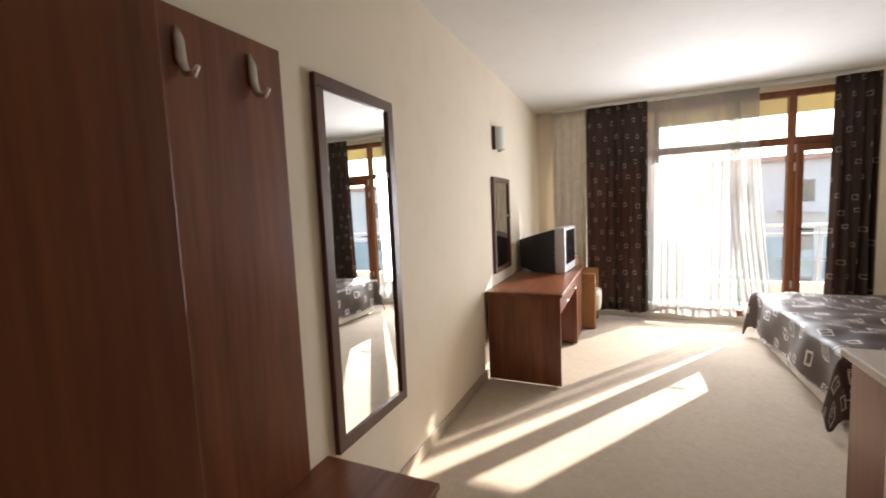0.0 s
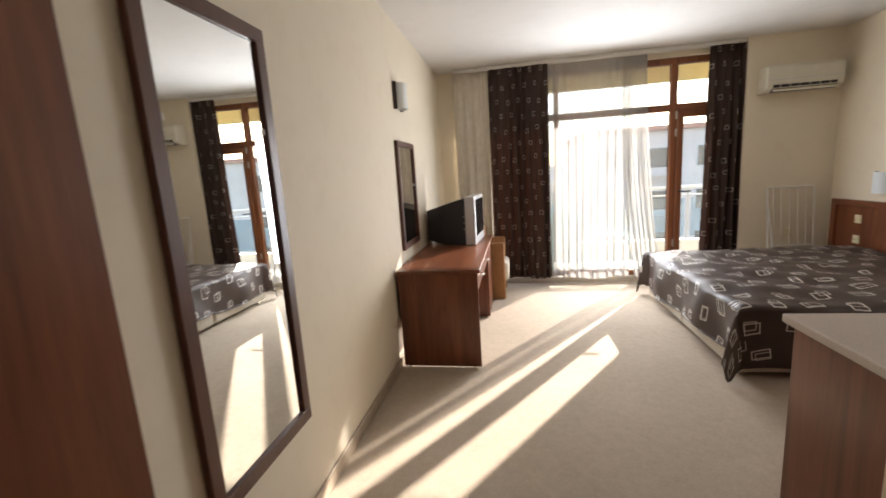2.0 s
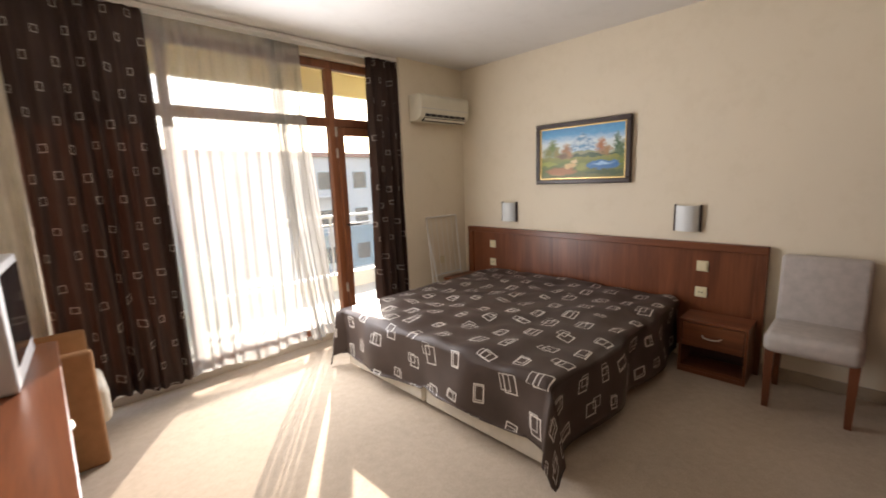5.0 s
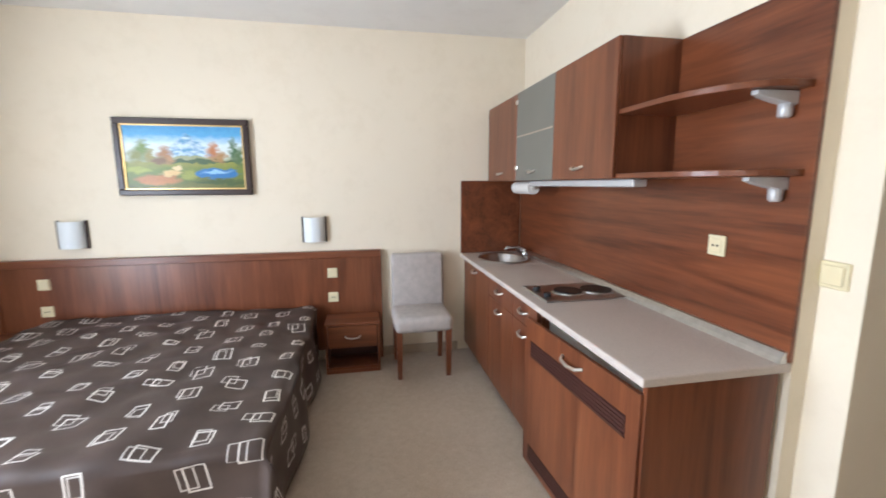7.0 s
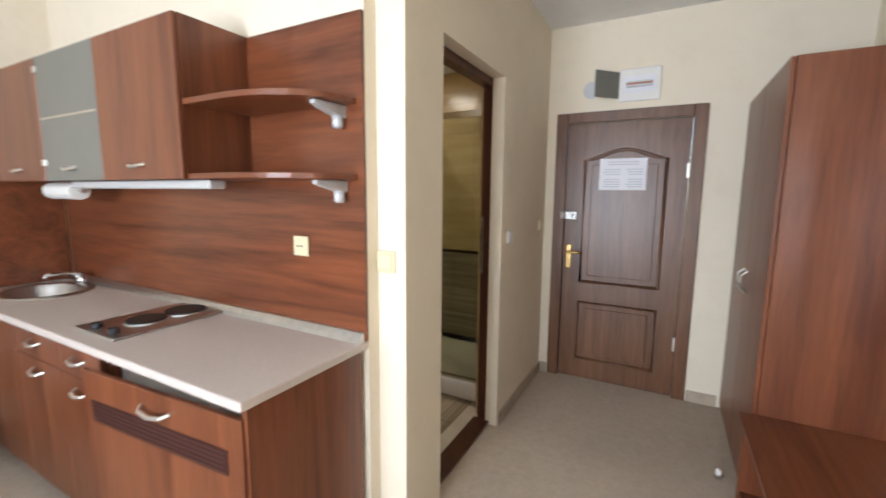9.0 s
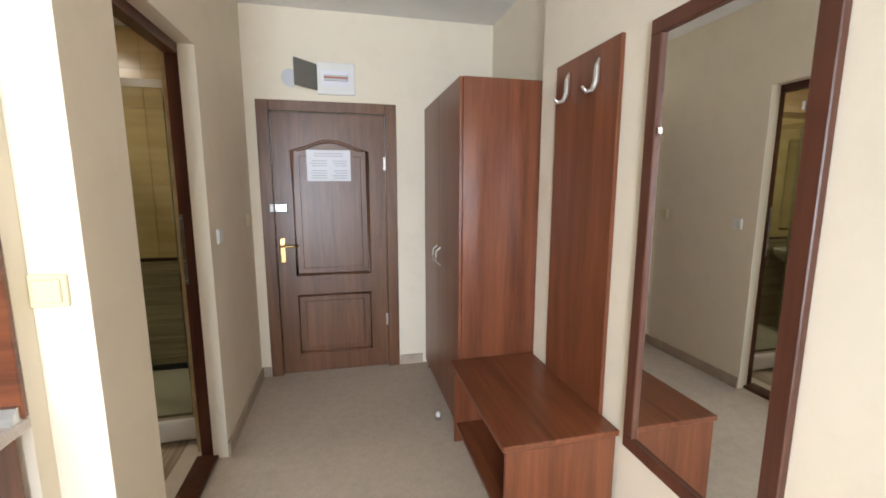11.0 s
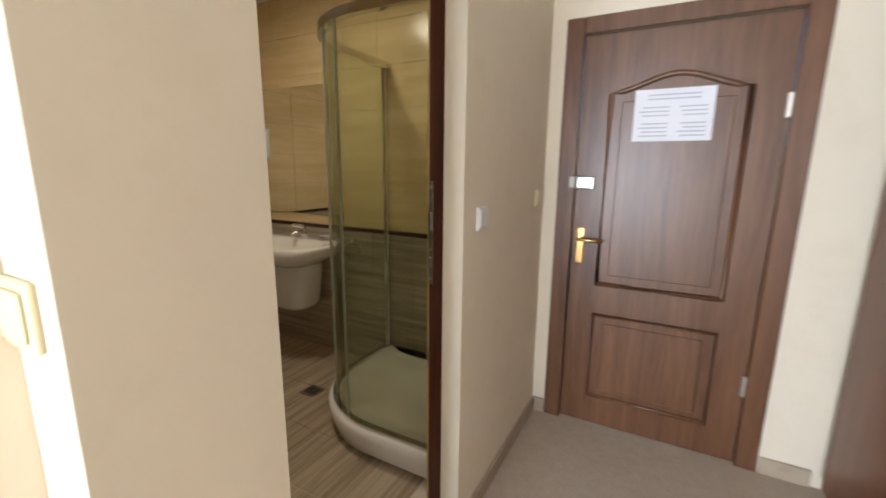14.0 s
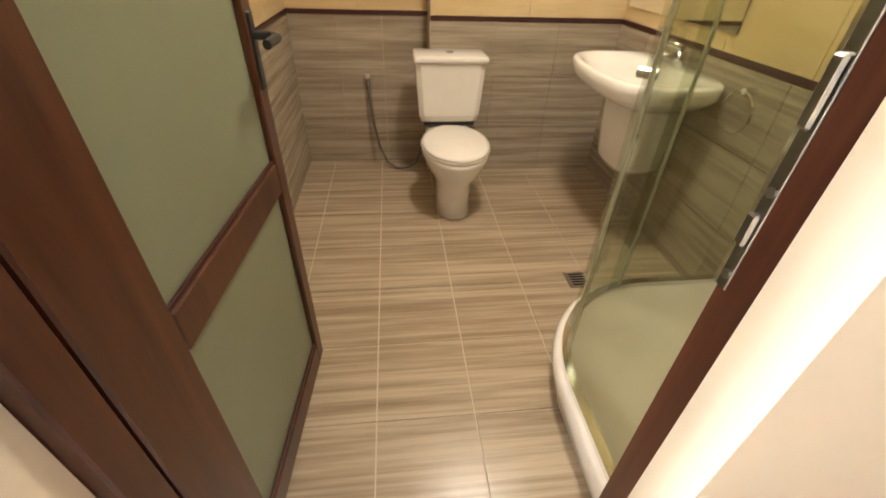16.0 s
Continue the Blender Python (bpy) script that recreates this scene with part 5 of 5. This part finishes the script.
part("lid", loft([oval(2.69, TY, 0.414, 0.262, 0.187), oval(2.69, TY, 0.428, 0.258, 0.183), oval(2.69, TY, 0.434, 0.235, 0.165)]), ceramic, wc, "", True)
cis = part("cistern", loft([[(x, y, z) for x, y in ((2.99 + d, TY - w), (2.97 + d, TY - w + 0.03), (2.97 + d, TY + w - 0.03), (2.99 + d, TY + w), (3.18, TY + w), (3.18, TY - w))] for z, w, d in ((0.43, 0.165, 0.02), (0.47, 0.18, 0.01), (0.76, 0.20, 0.0))]), ceramic, wc)
part("cistern_lid", box(2.955, 3.19, TY - 0.21, TY + 0.21, 0.762, 0.80, 0.014, seg=3), ceramic, cis, "", True)
part("button", disc(3.07, TY, 0.80, 0.806, 0.022, 16), chrome, cis, "chrome flush button")
# solid black block paints the shade between bowl and cistern
part("gap", box(2.98, 3.17, TY - 0.15, TY + 0.15, 0.415, 0.432), shadow_black, wc)

hose = thing("flexible_hose", (3.30, 1.98, 0.30), "flexible metal hose hanging from a wall valve", "hose")
pts = [(3.34, 2.18, 0.60), (3.33, 2.175, 0.45), (3.31, 2.16, 0.30), (3.28, 2.13, 0.16), (3.25, 2.08, 0.06), (3.22, 2.02, 0.028), (3.19, 1.95, 0.04), (3.16, 1.90, 0.09), (3.14, 1.86, 0.17), (3.12, 1.85, 0.30)]
part("hose", tube(pts, 0.009, 8), rubber, hose, "", True)
part("valve", tube([(3.378, 2.18, 0.61), (3.325, 2.18, 0.61)], 0.018, 10), chrome, hose)

# washbasin with half pedestal, on the south wall
SX = 2.46
wb = thing("washbasin", (SX, 0.85, 0.45), "white ceramic washbasin with half pedestal", "washbasin")
def basin_ring(z, w, d, power=4.0, back=0.002):
    """Broad rounded outline, its back flat on the wall and its front swelling in the middle."""
    out = []
    for k in range(48):
        a = 2 * math.pi * (k + 0.5) / 48
        c, s = math.cos(a), math.sin(a)
        x, y = math.copysign(abs(c) ** (2 / power), c), math.copysign(abs(s) ** (2 / power), s)
        swell = 0.05 * (1 - x * x) if y > 0 else 0.0
        out.append((SX + w * x, BY0 + back + d * (0.5 + 0.5 * y) + swell, z))
    return out


part("bowl", loft([basin_ring(0.69, 0.14, 0.24), basin_ring(0.73, 0.23, 0.33), basin_ring(0.785, 0.335, 0.425), basin_ring(0.81, 0.368, 0.445), basin_ring(0.855, 0.375, 0.45),
                   basin_ring(0.866, 0.368, 0.443), basin_ring(0.868, 0.352, 0.427), basin_ring(0.864, 0.33, 0.30, 3.0, 0.118), basin_ring(0.82, 0.27, 0.25, 2.6, 0.14),
                   basin_ring(0.76, 0.17, 0.17, 2.2, 0.18), basin_ring(0.745, 0.03, 0.03, 2.0, 0.25)]), ceramic, wb, "", True)
part("half_pedestal", loft([oval(SX + 0.04, 0.78, 0.37, 0.135, 0.12, 32, 3), oval(SX + 0.04, 0.785, 0.40, 0.165, 0.135, 32, 3.2), oval(SX + 0.04, 0.79, 0.55, 0.195, 0.14, 32, 3.2), oval(SX + 0.04, 0.79, 0.715, 0.215, 0.143, 32, 3.2)]), ceramic, wb, "tapering white half pedestal", True)
part("overflow", disc(SX, 0.875, 0.7455, 0.7475, 0.022, 14), chrome, wb, "chrome waste ring")
tp = thing("basin_tap", (SX, 0.72, 0.868), "chrome single-lever basin tap", "tap")
part("body", tube([(SX, 0.71, 0.866), (SX, 0.71, 0.935)], (0.026, 0.022), 14), chrome, tp, "", True)
part("spout", tube([(SX, 0.71, 0.915), (SX, 0.80, 0.915), (SX, 0.835, 0.90)], (0.017, 0.013, 0.012), 10), chrome, tp, "", True)
part("lever", tube([(SX, 0.71, 0.94), (SX, 0.73, 0.955), (SX, 0.82, 0.975)], (0.02, 0.016, 0.008), 8), chrome, tp, "", True)
mr = thing("bathroom_mirror", (2.5, BY0, 1.05), "plain bathroom mirror above the washbasin", "mirror")
part("glass", box(2.22, 3.14, BY0 + 0.011, BY0 + 0.016, 1.04, 1.93, 0.002), mirror_mat, mr)

dry = thing("hair_dryer", (3.17, 0.83, 1.38), "white wall-mounted hair dryer with hose", "hair dryer")
part("case", box(3.12, 3.21, 0.745, 0.925, 1.44, 1.69, 0.022, seg=3), white_plastic, dry, "", True)
part("knob", box(3.145, 3.19, 0.79, 0.88, 1.69, 1.725, 0.008), white_plastic, dry)
part("hose", tube([(3.17, 0.87, 1.46), (3.15, 0.88, 1.34), (3.15, 0.85, 1.22), (3.15, 0.80, 1.12), (3.15, 0.77, 1.14), (3.15, 0.755, 1.25), (3.16, 0.775, 1.38), (3.17, 0.79, 1.47)], 0.017, 10), white_plastic, dry, "ribbed white hose", True)
part("switch", box(3.116, 3.121, 0.83, 0.86, 1.53, 1.57), ink, dry)
boil = thing("water_heater", (3.27, 2.22, 1.42), "white electric instant water heater on the wall", "water heater")
part("case", box(3.26, 3.374, 2.02, 2.44, 1.41, 1.98, 0.02, seg=3), white_plastic, boil)
part("badge", box(3.256, 3.261, 2.17, 2.31, 1.72, 1.79), render_red, boil, "red badge strip")
part("dial", box(3.252, 3.261, 2.20, 2.25, 1.50, 1.56, 0.004), black_plastic, boil)
for y in (2.14, 2.32):
    part("pipe", tube([(3.30, y, 1.41), (3.30, y - 0.02, 1.32), (3.32, y - 0.06, 1.25), (3.345, y - 0.10, 1.22)], 0.010, 8), rubber, boil)
gully = thing("floor_drain", (1.965, 1.18, 0.012), "square metal floor drain with slots", "drain")
part("plate", box(1.91, 2.02, 1.125, 1.235, 0.016, 0.021, 0.002), steel, gully)
for k in range(5):
    part("slot", box(1.925 + k * 0.018, 1.935 + k * 0.018, 1.145, 1.215, 0.021, 0.0215), shadow_black, gully)
holder = thing("towel_ring", (2.2, BY0, 0.7), "chrome towel ring on the tiled wall", "towel ring")
part("ring", tube([(2.02 + 0.08 * math.cos(k * math.pi / 12), BY0 + 0.05, 0.80 + 0.08 * math.sin(k * math.pi / 12)) for k in range(25)], 0.005, 6), chrome, holder)
part("stud", tube([(2.02, BY0 + 0.01, 0.88), (2.02, BY0 + 0.055, 0.88)], 0.014, 8), chrome, holder)

# quadrant shower
shower = thing("shower_cabin", (1.3, 1.05, 0), "quadrant shower cabin with white tray and curved glass", "shower")
CX0, CY0, R0 = 0.915, BY0 + 0.012, 0.50
def quadrant(w, r, z, n=18):
    """Square of side w with its free corner rounded by r."""
    pts = [(CX0, CY0, z), (CX0 + w, CY0, z)]
    for k in range(n + 1):
        a = math.pi / 2 * k / n
        pts.append((CX0 + w - r + r * math.cos(a), CY0 + w - r + r * math.sin(a), z))
    pts.append((CX0, CY0 + w, z))
    return pts
W = 0.868
part("tray", loft([quadrant(W - 0.06, R0 - 0.04, 0.012), quadrant(W - 0.015, R0, 0.05), quadrant(W, R0, 0.13), quadrant(W, R0, 0.165), quadrant(W - 0.01, R0, 0.172), quadrant(W - 0.06, R0 - 0.05, 0.170), quadrant(W - 0.09, R0 - 0.07, 0.14), quadrant(W - 0.2, R0 - 0.12, 0.125)]), ceramic, shower, "white acrylic tray", True)
def curve_wall(w, r, z0, z1, k0, k1, th=0.006, n=18):
    a, b = quadrant(w, r, z0, n)[1:], quadrant(w - th, r - th, z0, n)[1:]
    loop = a[k0:k1 + 1] + b[k0:k1 + 1][::-1]
    return prism([(x, y) for x, y, _ in loop], z0, z1)
part("glass_panel", curve_wall(W - 0.03, R0 - 0.02, 0.19, 1.98, 0, 5), shower_glass, shower, "clear glass panel")
part("glass_door", curve_wall(W - 0.045, R0 - 0.03, 0.19, 1.98, 4, 15), shower_glass, shower, "curved sliding glass door")
part("glass_panel", curve_wall(W - 0.03, R0 - 0.02, 0.19, 1.98, 14, 20), shower_glass, shower, "clear glass panel")
part("rail", curve_wall(W - 0.02, R0 - 0.01, 1.97, 2.01, 0, 20, 0.035), chrome, shower, "chrome top rail")
part("rail", curve_wall(W - 0.02, R0 - 0.01, 0.172, 0.192, 0, 20, 0.03), chrome, shower, "chrome bottom rail")
ring = quadrant(W - 0.04, R0 - 0.025, 0)[1:]
for k in (4, 10, 15):
    x, y, _ = ring[k]
    part("seal", tube([(x, y, 0.19), (x, y, 1.98)], 0.006, 8), seal_plastic, shower, "pale plastic edge seal")
x, y, _ = ring[9]
part("knob", tube([(x, y, 1.03), (x + 0.04, y + 0.035, 1.03)], 0.015, 10), chrome, shower)
for x, y in ((CX0 + W - 0.03, CY0 + 0.01), (CX0 + 0.01, CY0 + W - 0.03)):
    part("wall_profile", box(x - 0.016, x + 0.016, y - 0.012, y + 0.012, 0.172, 2.0, 0.003), chrome, shower)
bar = thing("shower_mixer", (0.96, 1.05, 1.0), "chrome shower mixer with riser rail", "shower mixer")
part("riser", tube([(0.955, 1.02, 1.08), (0.955, 1.02, 1.80)], 0.010, 8), chrome, bar)
part("valve", tube([(0.96, 0.94, 1.02), (0.96, 1.10, 1.02)], 0.024, 12), chrome, bar, "", True)
part("head", loft([oval(0.99, 1.02, 1.79, 0.04, 0.04, 16), oval(1.01, 1.02, 1.83, 0.02, 0.02, 16)]), chrome, bar, "", True)
part("hose", tube([(0.97, 1.05, 1.0), (0.99, 1.08, 0.75), (0.99, 1.05, 0.62), (0.99, 1.0, 0.8), (0.98, 1.0, 1.3), (0.99, 1.01, 1.78)], 0.008, 8), chrome, bar, "", True)

# ---- bathroom tiles ----
def tile_mesh(name, sx, sy, sz, mat):
    bm = box(-sx / 2, sx / 2, -sy / 2, sy / 2, -sz / 2, sz / 2)
    me = bpy.data.meshes.new(name)
    bm.to_mesh(me)
    bm.free()
    me.materials.append(mat)
    return me


def lay(parent, me, name, place):
    ob = new(name, me)
    ob.parent = parent
    ob.location = Vector(place) - BASE[parent.name]


fl = bpy.data.objects["bathroom_floor"]
TS, G = 0.33, 0.005
me = tile_mesh("floor_tile", TS - G, TS - G, 0.006, floor_tile_mat)
for i in range(8):
    for j in range(7):
        x, y = 0.98 + (i + 0.5) * TS - 0.0, 2.285 - (j - 1) * TS
        if x - TS / 2 < 3.36 and y - TS / 2 > BY0 - 0.25:
            lay(fl, me, "tile", (x, y, 0.0128))
ZD = 0.975


def tile_wall(parent, along, fixed, a0, a1, out, low_mat, up_mat):
    """Tiles on a wall that runs along x or y; out: how far its tiles stand, with sign."""
    z, w = 0.012, 0.33
    rows = [(0.012, 0.325, low_mat), (0.328, 0.64, low_mat), (0.643, 0.943, low_mat)] + [(0.972 + k * 0.257, 0.972 + k * 0.257 + 0.254, up_mat) for k in range(6)]
    for z0, z1, mat in rows:
        n = max(1, round((a1 - a0) / w)) if mat is low_mat else max(1, round((a1 - a0) / 0.5))
        s = (a1 - a0) / n
        dims = (s - 0.003, 0.006, z1 - z0) if along == "x" else (0.006, s - 0.003, z1 - z0)
        me = tile_mesh("wall_tile", *dims, mat)
        for k in range(n):
            c = a0 + (k + 0.5) * s
            lay(parent, me, "tile", (c, fixed + out, (z0 + z1) / 2) if along == "x" else (fixed + out, c, (z0 + z1) / 2))
    dims = (a1 - a0, 0.012, 0.024) if along == "x" else (0.012, a1 - a0, 0.024)
    c = (a0 + a1) / 2
    lay(parent, tile_mesh("border_strip", *dims, dark_trim), "border_strip", (c, fixed + out, 0.957) if along == "x" else (fixed + out, c, 0.957))


tile_wall(wall_e, "y", BXE, BY0 + 0.004, YSTEP - 0.002, -0.003, low_tile_y, up_tile_y)
tile_wall(wall_e, "y", BXN, YSTEP, BY1 - 0.004, -0.003, low_tile_y, up_tile_y)
tile_wall(wall_s, "x", BY0, BX, BXE - 0.004, 0.003, low_tile_x, up_tile_x)
tile_wall(wall_n, "x", BY1, BX, BXN - 0.004, -0.003, low_tile_x, up_tile_x)
